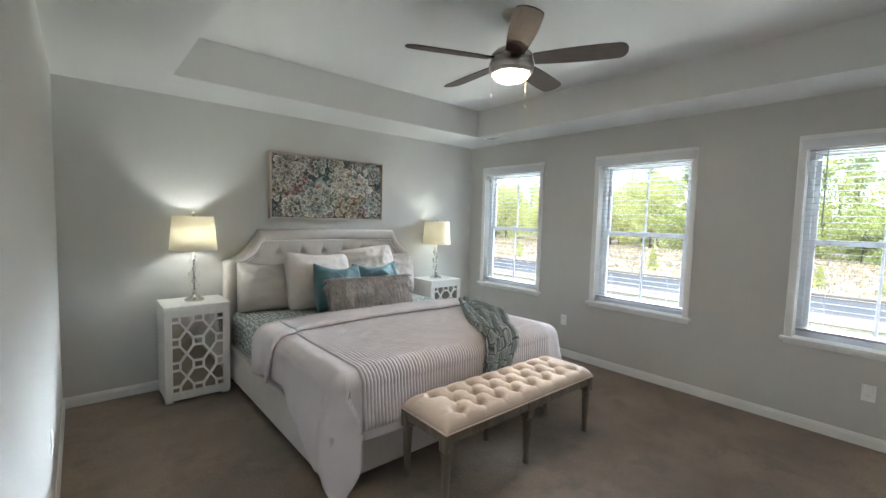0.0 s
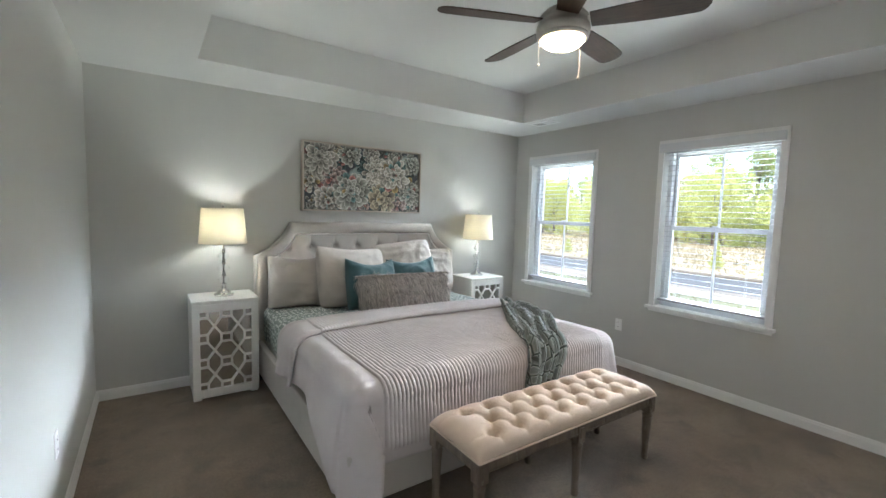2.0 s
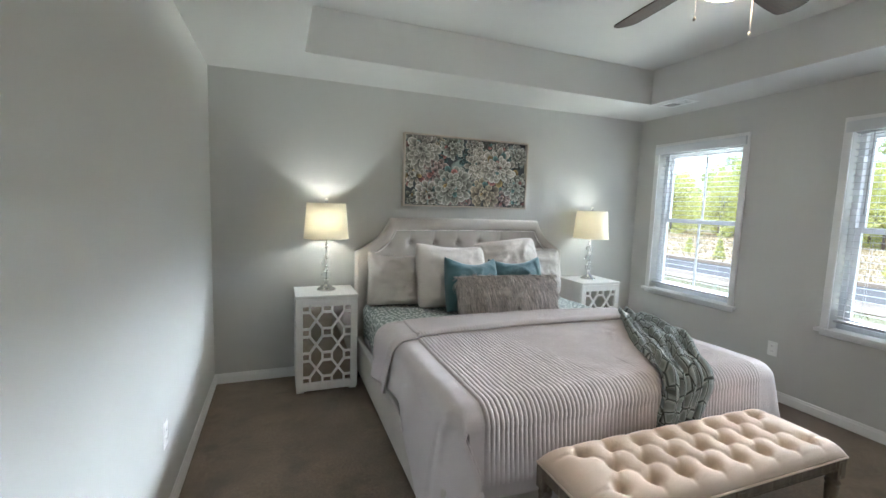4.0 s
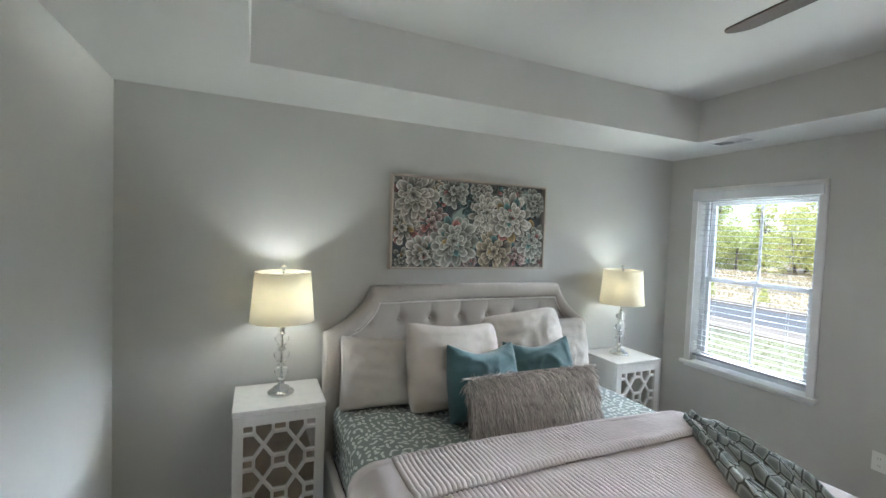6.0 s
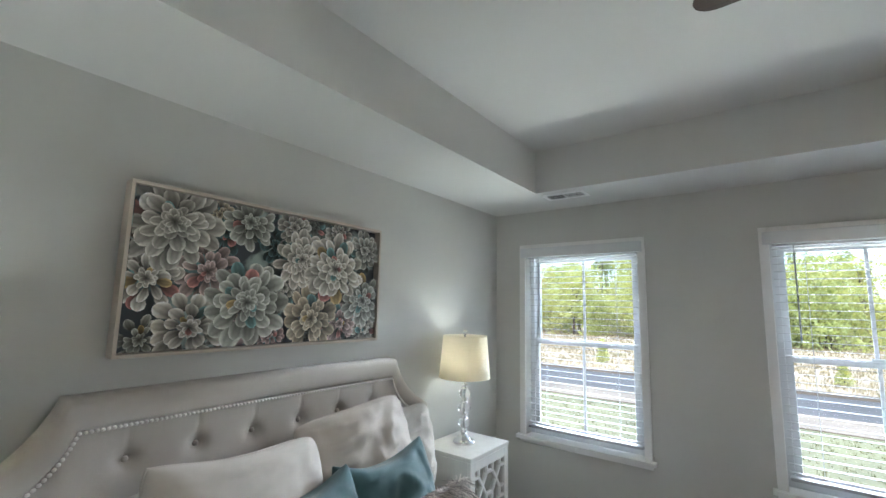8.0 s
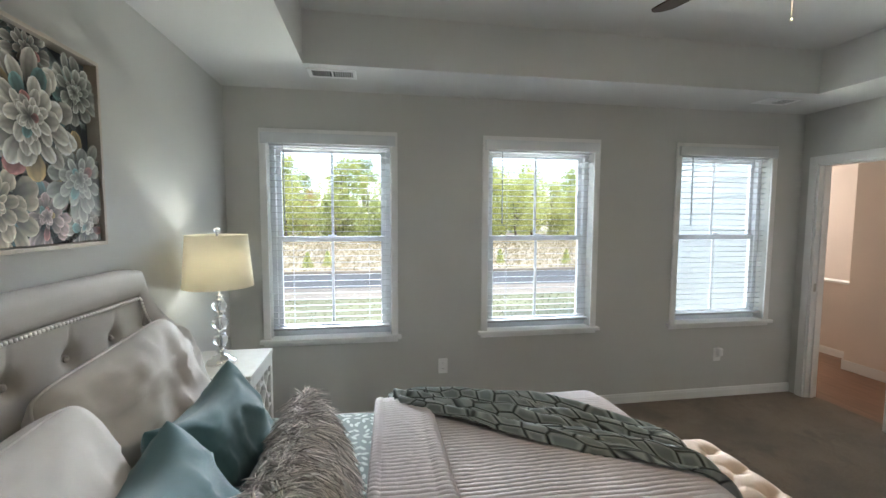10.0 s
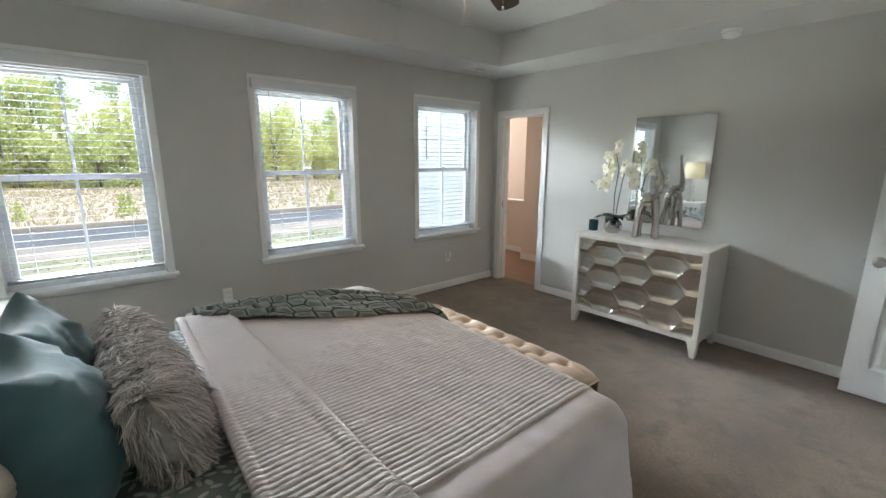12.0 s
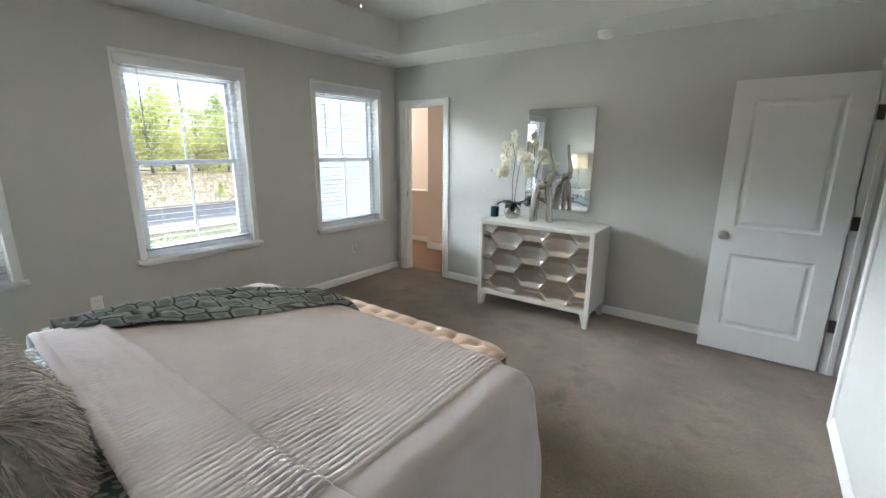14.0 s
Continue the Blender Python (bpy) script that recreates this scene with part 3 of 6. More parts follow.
def bed():
    root = thing("bed", Matrix(), "greige linen upholstered bed with nailhead-trimmed tufted headboard", "bed")
    # padded border
    outer, inner = headboard_line(0.0), headboard_line(0.098)
    outer = outer + [(2 * 1.03 - x, z) for x, z in outer[-2::-1]]
    inner = inner + [(2 * 1.03 - x, z) for x, z in inner[-2::-1]]
    bm = bmesh.new()
    lanes = []
    for f, y in ((0.0, 4.655), (0.0, 4.585), (0.06, 4.566), (0.25, 4.556), (0.6, 4.554), (0.88, 4.559), (1.0, 4.569), (1.0, 4.60)):
        lanes.append([bm.verts.new((BX0 + o[0] + (i[0] - o[0]) * f, y, o[1] + (i[1] - o[1]) * f)) for o, i in zip(outer, inner)])
    for a, b in zip(lanes, lanes[1:]):
        for k in range(len(a) - 1):
            bm.faces.new((a[k], b[k], b[k + 1], a[k + 1]))
    bm.faces.new(lanes[0])
    bmesh.ops.recalc_face_normals(bm, faces=bm.faces)
    board = part("headboard", bm, LINEN, root, smooth=True)
    # tufted middle
    buttons = [(1.03 + (k - 3.5) * 0.222, 1.125) for k in range(8)] + [(1.03 + (k - 4) * 0.222, 0.955) for k in range(9)] + [(1.03 + (k - 3.5) * 0.222, 0.785) for k in range(8)]
    buttons = [b for b in buttons if 0.16 < b[0] < 1.90]

    def top_of(x):
        xs = min(x, 2.06 - x)
        for (a, za), (b, zb) in zip(inner, inner[1:]):
            if a <= xs <= b and b > a:
                return za + (zb - za) * (xs - a) / (b - a)
        return 1.25

    def face(u, v):
        x = 0.099 + u * (2.06 - 0.198)
        z = 0.45 + v * (top_of(x) - 0.45)
        y = 4.572
        for bx, bz in buttons:
            d2 = (x - bx) ** 2 + (z - bz) ** 2
            if d2 < 0.02:
                y += 0.026 * math.exp(-d2 / 0.0009) + 0.006 * math.exp(-d2 / 0.004)
            if bz > 1.0 and z > bz:
                y += 0.005 * math.exp(-((x - bx) / 0.007) ** 2) * (1 - 0.5 * (z - bz) / 0.12)
        y += 0.0022 * noise.noise((x * 9, z * 4, 2.0))
        return (BX0 + x, y, z)
    mesh_part("tufted_panel", grid("tufted_panel", 230, 70, face), LINEN, board, smooth=True)
    for bx, bz in buttons:
        part("button", lathe([(0, 0.007), (0.006, 0.006), (0.010, 0.002), (0.011, -0.002), (0, -0.002)], 12), LINEN, board, "", True, pose(BX0 + bx, 4.590, bz, 90, 0, 0))
    # nailheads along the inner edge of the border
    run, gap = [], 0.0
    line = headboard_line(0.104)
    line = line + [(2 * 1.03 - x, z) for x, z in line[-2::-1]]
    nail = lathe([(0, 0.0055), (0.0036, 0.0045), (0.0062, 0.0015), (0.0066, 0), (0, 0)], 8)
    me = bpy.data.meshes.new("nailhead")
    nail.to_mesh(me)
    nail.free()
    me.materials.append(NAIL)
    me.polygons.foreach_set("use_smooth", [True] * len(me.polygons))
    carry = 0.0
    for (a, za), (b, zb) in zip(line, line[1:]):
        L = math.hypot(b - a, zb - za)
        d = carry
        while d < L:
            x, z = a + (b - a) * d / L, za + (zb - za) * d / L
            if z > 0.62:
                run.append((BX0 + x, 4.5585, z))
            d += 0.0150
        carry = d - L
    for p in run:
        ob = new("nailhead", me)
        ob.parent, ob.matrix_basis = board, pose(*p, 90, 0, 0)
    rail = dict(bevel=0.014, seg=3)
    part("side_rail", one_box(BX0, BX0 + 0.05, FOOT + 0.05, 4.56, 0.07, 0.335, **rail), LINEN, root, smooth=False)
    part("side_rail", one_box(BX1 - 0.05, BX1, FOOT + 0.05, 4.56, 0.07, 0.335, **rail), LINEN, root)
    part("footboard", one_box(BX0, BX1, FOOT, FOOT + 0.05, 0.07, 0.335, **rail), LINEN, root)
    part("slat_base", one_box(BX0 + 0.05, BX1 - 0.05, FOOT + 0.05, 4.56, 0.22, 0.26), BLACKWOOD, root)
    for x in (BX0 + 0.03, BX1 - 0.03, 2.115):
        for y in (FOOT + 0.035, 4.50):
            part("leg", lathe([(0, 0), (0.016, 0), (0.024, 0.07), (0.024, 0.222), (0, 0.222)] if x == 2.115 else [(0, 0), (0.016, 0), (0.022, 0.072), (0, 0.072)], 14), BLACKWOOD, root, "", True, Matrix.Translation((x, y, 0)))
    return root


bed()
mat_ob = part("mattress", one_box(1.145, 3.085, 2.555, 4.545, 0.26, 0.605, 0.055, 4), MATTRESS, smooth=True)
tagged(mat_ob, "thick white mattress lying in the upholstered bed", "mattress")


def over(d, r, flare=0.0):
    """How far out and down a sheet lies, d past the edge round which it bends, and its slope there."""
    if d <= 0:
        return d, 0.0, 0.0
    t = d / r
    if t < math.pi / 2:
        return r * math.sin(t), r * (1 - math.cos(t)), t
    h = d - r * math.pi / 2
    return r + flare * h, r + h, math.pi / 2


def drape(x_flat0, x_flat1, y_flat, top, r, flare, tail=0.0):
    """A map from flat cloth (s across the bed, t along it, both in bed metres) to its place on the bed, and its normal."""
    def place(s, t):
        a = x_flat0 - s if s < x_flat0 else (s - x_flat1 if s > x_flat1 else 0.0)
        sx = -1 if s < x_flat0 else 1
        b = y_flat - t if t < y_flat else 0.0
        cx = x_flat0 if s < x_flat0 else (x_flat1 if s > x_flat1 else s)
        cy = max(t, y_flat)
        if a <= 0 and b <= 0:
            return Vector((s, t, top)), Vector((0, 0, 1))
        rho, phi = math.hypot(a, b), math.atan2(b, a)
        o, dn, th = over(rho, r, flare)
        k = math.sin(2 * phi) ** 2
        o += k * 0.055 * min(1.0, dn / 0.35)
        dn *= 1 + 0.02 * k
        ux, uy = sx * math.cos(phi), -math.sin(phi)
        tuck = tail * math.exp(-((phi - 0.87) / 0.33) ** 2) * min(1.0, dn / 0.25) if sx < 0 else 0.0
        return Vector((cx + ux * o + tuck, cy + uy * o - 0.25 * tuck, top - dn)), Vector((ux * math.sin(th), uy * math.sin(th), math.cos(th)))
    return place


def cloth(name, ss, ts, place, uv, mat_, parent=None, label=""):
    pts = [place(s, t) for t in ts for s in ss]
    w, h = len(ss), len(ts)
    me = bpy.data.meshes.new(name)
    me.from_pydata([tuple(p) for p in pts], [], [(j * w + i, j * w + i + 1, (j + 1) * w + i + 1, (j + 1) * w + i) for j in range(h - 1) for i in range(w - 1)])
    flat = [uv(s, t) for t in ts for s in ss]
    me.uv_layers.new(name="UVMap").data.foreach_set("uv", [c for l in me.loops for c in flat[l.vertex_index]])
    me.update()
    return mesh_part(name, me, mat_, parent, label, True)


sheet_on = drape(1.215, 3.015, 2.3, 0.612, 0.065, 0.02)


def sheet_place(s, t):
    p, n = sheet_on(s, t)
    hang = max(0.0, 1.13 - s, s - 3.10)
    return p + n * (0.004 + 0.006 * noise.noise((s * 5, t * 5, 1.0)) + hang * 0.05 * math.sin(t * 19 + 2 * math.sin(t * 7)))


sh = cloth("bed_sheet", list(np.linspace(0.93, 3.30, 110)), list(np.linspace(4.543, 3.42, 80)), sheet_place, lambda s, t: (s, t), SHEET)
tagged(solid(sh, 0.004), "grey-green sheet with small white leaf print", "bed sheet")

quilt_on = drape(1.195, 3.035, 2.585, 0.634, 0.085, 0.10, 0.13)
PITCH = 0.0222


def quilt_top(x, y):
    """The lie of the quilt's top: slightly crowned, with soft lumps."""
    u = max(-1.0, min(1.0, (x - 2.115) / 0.95))
    return 0.022 * (1 - u * u) + 0.008 * noise.noise((x * 2.2, y * 2.2, 4.0)) + 0.003 * noise.noise((x * 11, y * 11, 8.0))


def ribs(s, t, far=2.96):
    if not (1.262 < s < far) or t < 2.225:
        return 0.0
    edge = min(1.0, (s - 1.262) / 0.02, (far - s) / 0.02, (t - 2.225) / 0.02)
    return edge * (0.0098 + 0.0018 * noise.noise((s * 30, t * 38, 5.0))) * abs(math.sin(math.pi * (s + 0.004 * noise.noise((t * 3, s * 2, 3.0))) / PITCH)) ** 0.75


def quilt_place(s, t):
    left = max(0.0, 1.195 - s)
    if left > 0:                                     # the hem runs askew: it hangs deeper towards the foot
        deep = 0.31 + 0.27 * max(0.0, min(1.0, (3.20 - t) / 0.62))
        s = 1.195 - left * deep / 0.40
    p, n = quilt_on(s, t)
    hang = max(0.0, 0.60 - p.z)
    w = quilt_top(s, t) * max(0.0, n.z) + ribs(s, t)
    w += min(hang * 0.07, 0.014) * (math.sin(t * 7 + 1.2) + 0.4 * math.sin(t * 15)) * (1 if left > 0 and t > 2.6 else 0.25)
    w += 0.35 * hang * 0.06 * math.sin(s * 9)
    p = p + n * w
    return Vector((p.x, p.y, max(p.z, 0.014)))


cols = list(np.linspace(0.795, 1.262, 30)) + list(np.arange(1.2668, 2.958, PITCH / 8)) + list(np.linspace(2.962, 3.42, 28))
rows_ = list(np.linspace(3.55, 2.60, 96)) + list(np.linspace(2.59, 2.17, 46))
quilt = cloth("quilt", cols, rows_, quilt_place, lambda s, t: (s, t), QUILT)
tagged(solid(quilt, 0.010), "blush channel-stitched quilt spread over the bed", "quilt")


def band_place(s, t):
    """The turned-back top of the quilt; t runs from 0 at the head side to 1 at its rolled edge."""
    y0 = 3.75 - 0.045 * (s - 1.1)
    y1 = 3.425 - 0.05 * max(0.0, min(1.0, (1.42 - s) / 0.35)) ** 1.5
    y = y0 + (y1 - y0) * t
    left = max(0.0, 1.195 - s)
    p, n = quilt_on(1.195 - left * 0.93 if left else s, y)
    hang = max(0.0, 0.60 - p.z)
    roll = 0.004 * math.sin(math.pi * min(1.0, max(0.0, (t - 0.80) / 0.2))) + 0.006 * math.sin(math.pi * min(1.0, t / 0.12))
    lift = 0.024 + roll - 0.012 * max(0.0, (t - 0.95) / 0.05)
    w = quilt_top(s, y) * max(0.0, n.z) + lift + 1.05 * ribs(s, y, 3.02) + hang * 0.10 * math.sin(y * 21 + 0.5)
    return p + n * (w + 0.004 * noise.noise((s * 6, y * 6, 6.0)))


band = cloth("quilt_turndown", list(np.linspace(0.845, 1.262, 30)) + list(np.arange(1.2668, 3.018, PITCH / 8)) + list(np.linspace(3.022, 3.40, 24)),
             list(np.linspace(0, 1, 44)), band_place, lambda s, t: (s, 3.6 - 0.3 * t), QUILT, quilt)
solid(band, 0.014)


def throw_place(u, v):
    """The throw: v runs from its end by the turn-down to the foot, u across."""
    c = np.array([3.04, 2.93, 2.80, 2.62, 2.42, 2.31, 2.30])
    yy = np.array([3.58, 3.36, 3.08, 2.80, 2.56, 2.36, 2.20])
    hw = np.array([0.10, 0.17, 0.27, 0.30, 0.22, 0.125, 0.13])
    k = v * 6
    cx, cy, h = (np.interp(k, range(7), q) for q in (c, yy, hw))
    q = 2 * u - 1
    slant = np.interp(k, range(7), [0.30, 0.28, 0.30, 0.45, 0.30, 0.0, 0.0])
    s, t = cx + q * h, cy + slant * q * h
    p, n = quilt_on(s, t)
    ruck = 0.020 * math.sin(q * 8.5 + 1.6 * math.sin(v * 7) + 0.7) + 0.012 * math.sin(q * 17 + v * 9) + 0.014 * noise.noise((u * 6, v * 14, 1.0))
    return p + n * (quilt_top(s, t) * max(0.0, n.z) + 0.042 + ruck)


us = list(np.linspace(0, 1, 72))
throw = cloth("throw_blanket", us, list(np.linspace(0, 1, 120)), throw_place, lambda u, v: (u * 0.75, v * 1.7), THROW)
tagged(solid(throw, 0.006), "sage green scallop-textured throw tossed over the bed's corner", "throw blanket")


def pillow(name, w, h, thick, m, mat_, label, seed, bow=0.02, crumple=0.021, piping=None, sag=0.0, droop=0.0, blunt=0.07):
    """A stuffed cushion standing on its lower edge, its front to -y; its corners are drawn out and its sides bowed in."""
    n = 40

    def skin(sign):
        def place(u, v):
            a, b = 2 * u - 1, 2 * v - 1
            a2, b2 = math.sin(a * math.pi / 2), math.sin(b * math.pi / 2)
            x = w / 2 * a2 * (1 - bow * (1 - b2 * b2)) * (1 - blunt * abs(b2) ** 7)
            z = h / 2 * b2 * (1 - bow * (1 - a2 * a2)) * (1 - blunt * abs(a2) ** 7) + h / 2
            puff = max(0.0, (1 - a2 * a2) * (1 - b2 * b2)) ** 0.42
            low = 1 + 0.18 * (0.5 - v)
            cr = crumple * (noise.noise((x * 9 + seed, z * 7, sign)) + 0.9 * noise.noise((x * 4, z * 16 + seed, sign * 2)))
            corner = min(math.hypot(abs(a2) - 1, abs(b2) - 1), 1.0)
            cr += crumple * 0.7 * math.sin(math.atan2(1 - abs(b2) + 0.02, 1 - abs(a2) + 0.02) * 9 + seed) * max(0.0, 0.6 - corner)
            ridge = 1 - abs(noise.noise((x * 7 + z * 5 + seed, z * 9 - x * 6, sign * 3)) * 2.6)
            cr += crumple * 1.1 * max(0.0, ridge) ** 3
            cr += crumple * 0.3 * math.sin(x * 34 + 2.5 * noise.noise((x * 3, z * 3, seed))) * v ** 3
            y = sign * (thick / 2 * puff * low + cr * puff)
            z -= sag * (1 - a2 * a2) * v * v + droop * u * v * v
            return (x, y, z)
        return place
    front = grid(name, n, n, skin(-1), lambda u, v: (u * w, v * h))
    back = grid(name, n, n, skin(1), lambda u, v: (u * w, v * h))
    bm = bmesh.new()
    bm.from_mesh(front)
    bm.from_mesh(back)
    bmesh.ops.remove_doubles(bm, verts=bm.verts, dist=0.0004)
    bmesh.ops.recalc_face_normals(bm, faces=bm.faces)
    ob = part(name, bm, mat_, None, "", True)
    ob.matrix_world = m
    tagged(ob, label, "pillow")
    if piping:
        rim = [skin(1)(u, v) for u, v in [(k / n, 0) for k in range(n)] + [(1, k / n) for k in range(n)] + [(1 - k / n, 1) for k in range(n)] + [(0, 1 - k / n) for k in range(n + 1)]]
        part("piping", tube(rim, 0.0045, 6), piping, ob, smooth=True)
    return ob


SH = 0.630
pillow("sham_pillow", 0.53, 0.45, 0.22, pose(1.415, 4.425, SH - 0.012, -11, 2, 0), SHAM, "plain greige sham pillow against the headboard", 1, bow=0.05, crumple=0.014, piping=SHAM, sag=0.03, blunt=0.04)
pillow("sham_pillow", 0.52, 0.47, 0.20, pose(2.815, 4.435, SH - 0.012, -10, 0, 2), SHAM, "plain greige sham pillow behind a cream cushion", 2, piping=SHAM)
pillow("square_cushion", 0.64, 0.56, 0.31, pose(1.855, 4.275, SH - 0.014, -12, 0, 2), CREAM, "large cream square cushion with piped edge", 3, crumple=0.013, piping=CREAM, sag=0.03, droop=0.05)
pillow("square_cushion", 0.62, 0.56, 0.27, pose(2.455, 4.315, SH - 0.004, -13, -6, -3), CREAM, "large cream square cushion, rumpled and tilted", 4, crumple=0.021, piping=CREAM)
pillow("teal_cushion", 0.48, 0.45, 0.30, pose(1.94, 4.055, SH - 0.010, -16, 3, 5), TEAL, "teal velvet cushion with a dented top", 5, bow=0.05, crumple=0.015, sag=0.065, blunt=0.03)
pillow("teal_cushion", 0.49, 0.44, 0.28, pose(2.385, 4.085, SH - 0.010, -17, -2, -5), TEAL, "teal velvet cushion leaning beside its twin", 6, bow=0.05, crumple=0.017, sag=0.055, blunt=0.03)

FURBASE = material("taupe_cushion_back", (0.40, 0.37, 0.345), 0.9, vary=0.3, vary_scale=30)
FUR = material("taupe_shag", (0.50, 0.465, 0.44), 0.6, vary=0.05)


def per_island(mat_, low, high):
    """Lets each strand of one mesh be a little lighter or darker."""
    nt = mat_.node_tree
    b = nt.nodes["Principled BSDF"]
    old = b.inputs["Base Color"].links[0].from_socket
    ge = nt.nodes.new("ShaderNodeNewGeometry")
    mr = nt.nodes.new("ShaderNodeMapRange")
    mr.inputs["To Min"].default_value, mr.inputs["To Max"].default_value = low, high
    nt.links.new(ge.outputs["Random Per Island"], mr.inputs["Value"])
    sc = nt.nodes.new("ShaderNodeVectorMath")
    sc.operation = "SCALE"
    nt.links.new(old, sc.inputs[0])
    nt.links.new(mr.outputs["Result"], sc.inputs["Scale"])
    nt.links.new(sc.outputs["Vector"], b.inputs["Base Color"])


per_island(FUR, 0.45, 1.9)


def shag_cushion():
    w, h, thick = 0.85, 0.305, 0.23
    ob = pillow("shag_lumbar_cushion", w, h, thick, pose(2.155, 3.835, SH + 0.004, -17, 1, 1), FURBASE, "long taupe shaggy lumbar cushion lying across the bed", 7, bow=0.02)
    rng = np.random.default_rng(9)
    pts, faces = [], []
    for lock_no in range(2200):
        ca, cb = rng.uniform(-0.99, 0.99), rng.uniform(-0.93, 1.0) if lock_no < 1700 else rng.uniform(0.55, 1.0)
        sign = -1 if rng.uniform() < 0.80 else 1
        b0 = math.sin(cb * math.pi / 2)
        lock = np.array([rng.normal(0, 0.11), sign * (rng.uniform(0.08, 0.34) + 0.6 * max(0, b0) ** 4), -0.85 + 0.75 * max(0, b0) ** 4 + rng.normal(0, 0.10)])
        if b0 > 0.93:                                # the ridge: strands lie across it
            lock = np.array([rng.normal(0, 0.35), sign * rng.uniform(-0.6, 0.9), rng.uniform(0.0, 0.08)])
        bend = rng.normal(0, 0.008, 3) + np.array([0, 0, -0.020])
        long = rng.uniform(0.055, 0.105) * (0.6 if abs(ca) > 0.9 else 1.0) * (1 - 0.4 * max(0, b0) ** 3)
        for _ in range(8):
            a2 = math.sin(max(-0.99, min(0.99, ca + rng.normal(0, 0.012))) * math.pi / 2)
            b2 = math.sin(max(-0.95, min(1.0, cb + rng.normal(0, 0.03))) * math.pi / 2)
            puff = max(0.0, (1 - a2 * a2) * (1 - b2 * b2)) ** 0.42
            root = np.array([w / 2 * a2, sign * thick / 2 * puff, h / 2 * b2 + h / 2])
            out = lock + rng.normal(0, 0.07, 3)
            out /= np.linalg.norm(out)
            L = long * rng.uniform(0.75, 1.1)
            side = np.cross(out, rng.normal(size=3))
            side /= np.linalg.norm(side)
            wd = rng.uniform(0.0016, 0.0038)
            n = len(pts)
            for k in range(4):
                f = k / 3
                c = root + out * L * f + bend * f * f
                c[2] = max(c[2], 0.004)
                qa, qb = min(1.0, abs(c[0]) / (w / 2)), min(1.0, abs(c[2] - h / 2) / (h / 2))
                lie = thick / 2 * ((1 - qa * qa) * (1 - qb * qb)) ** 0.42 + 0.004 + 0.006 * f
                if b0 > 0.93:                           # strands lie on the cushion, never in it
                    c[2] = max(c[2], h / 2 * (1 + math.sqrt(max(0.0, 1 - min(1.0, abs(c[1]) / (thick / 2)) ** 2.38))) * (1 - 0.02 * qa) + 0.003 + 0.007 * f)
                else:
                    c[1] = sign * max(sign * c[1], lie)
                ww = wd * (1 - 0.75 * f)
                pts += [tuple(c - side * ww), tuple(c + side * ww)]
            faces += [(n, n + 1, n + 3, n + 2), (n + 2, n + 3, n + 5, n + 4), (n + 4, n + 5, n + 7, n + 6)]
    me = bpy.data.meshes.new("shag")
    me.from_pydata(pts, [], faces)
    tagged(mesh_part("shag", me, FUR, ob, "tangled taupe and silver strands", True), kind="stuff")


shag_cushion()

# ---- nightstands, lamps, bench, picture ----
WASHED = material("whitewashed_wood", (0.72, 0.71, 0.68), 0.55, vary=0.04, vary_scale=4, bump=0.25, bump_scale=60, stretch=(6, 6, 1), patch_tone=(0.42, 0.38, 0.33, 5.0, 0.66))
GREYGLASS = material("antiqued_mirror_panel", (0.70, 0.69, 0.66), 0.05, 1.0, vary=0.12, vary_scale=9)


def clip(p, q, x0, x1, z0, z1):
    """The part of a line that lies inside a rectangle, or None."""
    t0, t1 = 0.0, 1.0
    for d, a, lo, hi in ((q[0] - p[0], p[0], x0, x1), (q[1] - p[1], p[1], z0, z1)):
        if abs(d) < 1e-9:
            if a < lo or a > hi:
                return None
            continue
        s, e = sorted(((lo - a) / d, (hi - a) / d))
        t0, t1 = max(t0, s), min(t1, e)
    if t1 - t0 < 1e-4:
        return None
    return [(p[0] + (q[0] - p[0]) * t, p[1] + (q[1] - p[1]) * t) for t in (t0, t1)]


def bar(bm, p, q, wide, y0, y1):
    d = Vector((q[0] - p[0], q[1] - p[1]))
    n = Vector((-d.y, d.x)).normalized() * wide / 2
    e = d.normalized() * wide * 0.2
    prism([(p[0] - e.x + n.x, p[1] - e.y + n.y), (p[0] - e.x - n.x, p[1] - e.y - n.y), (q[0] + e.x - n.x, q[1] + e.y - n.y), (q[0] + e.x + n.x, q[1] + e.y + n.y)], y0, y1, bm)


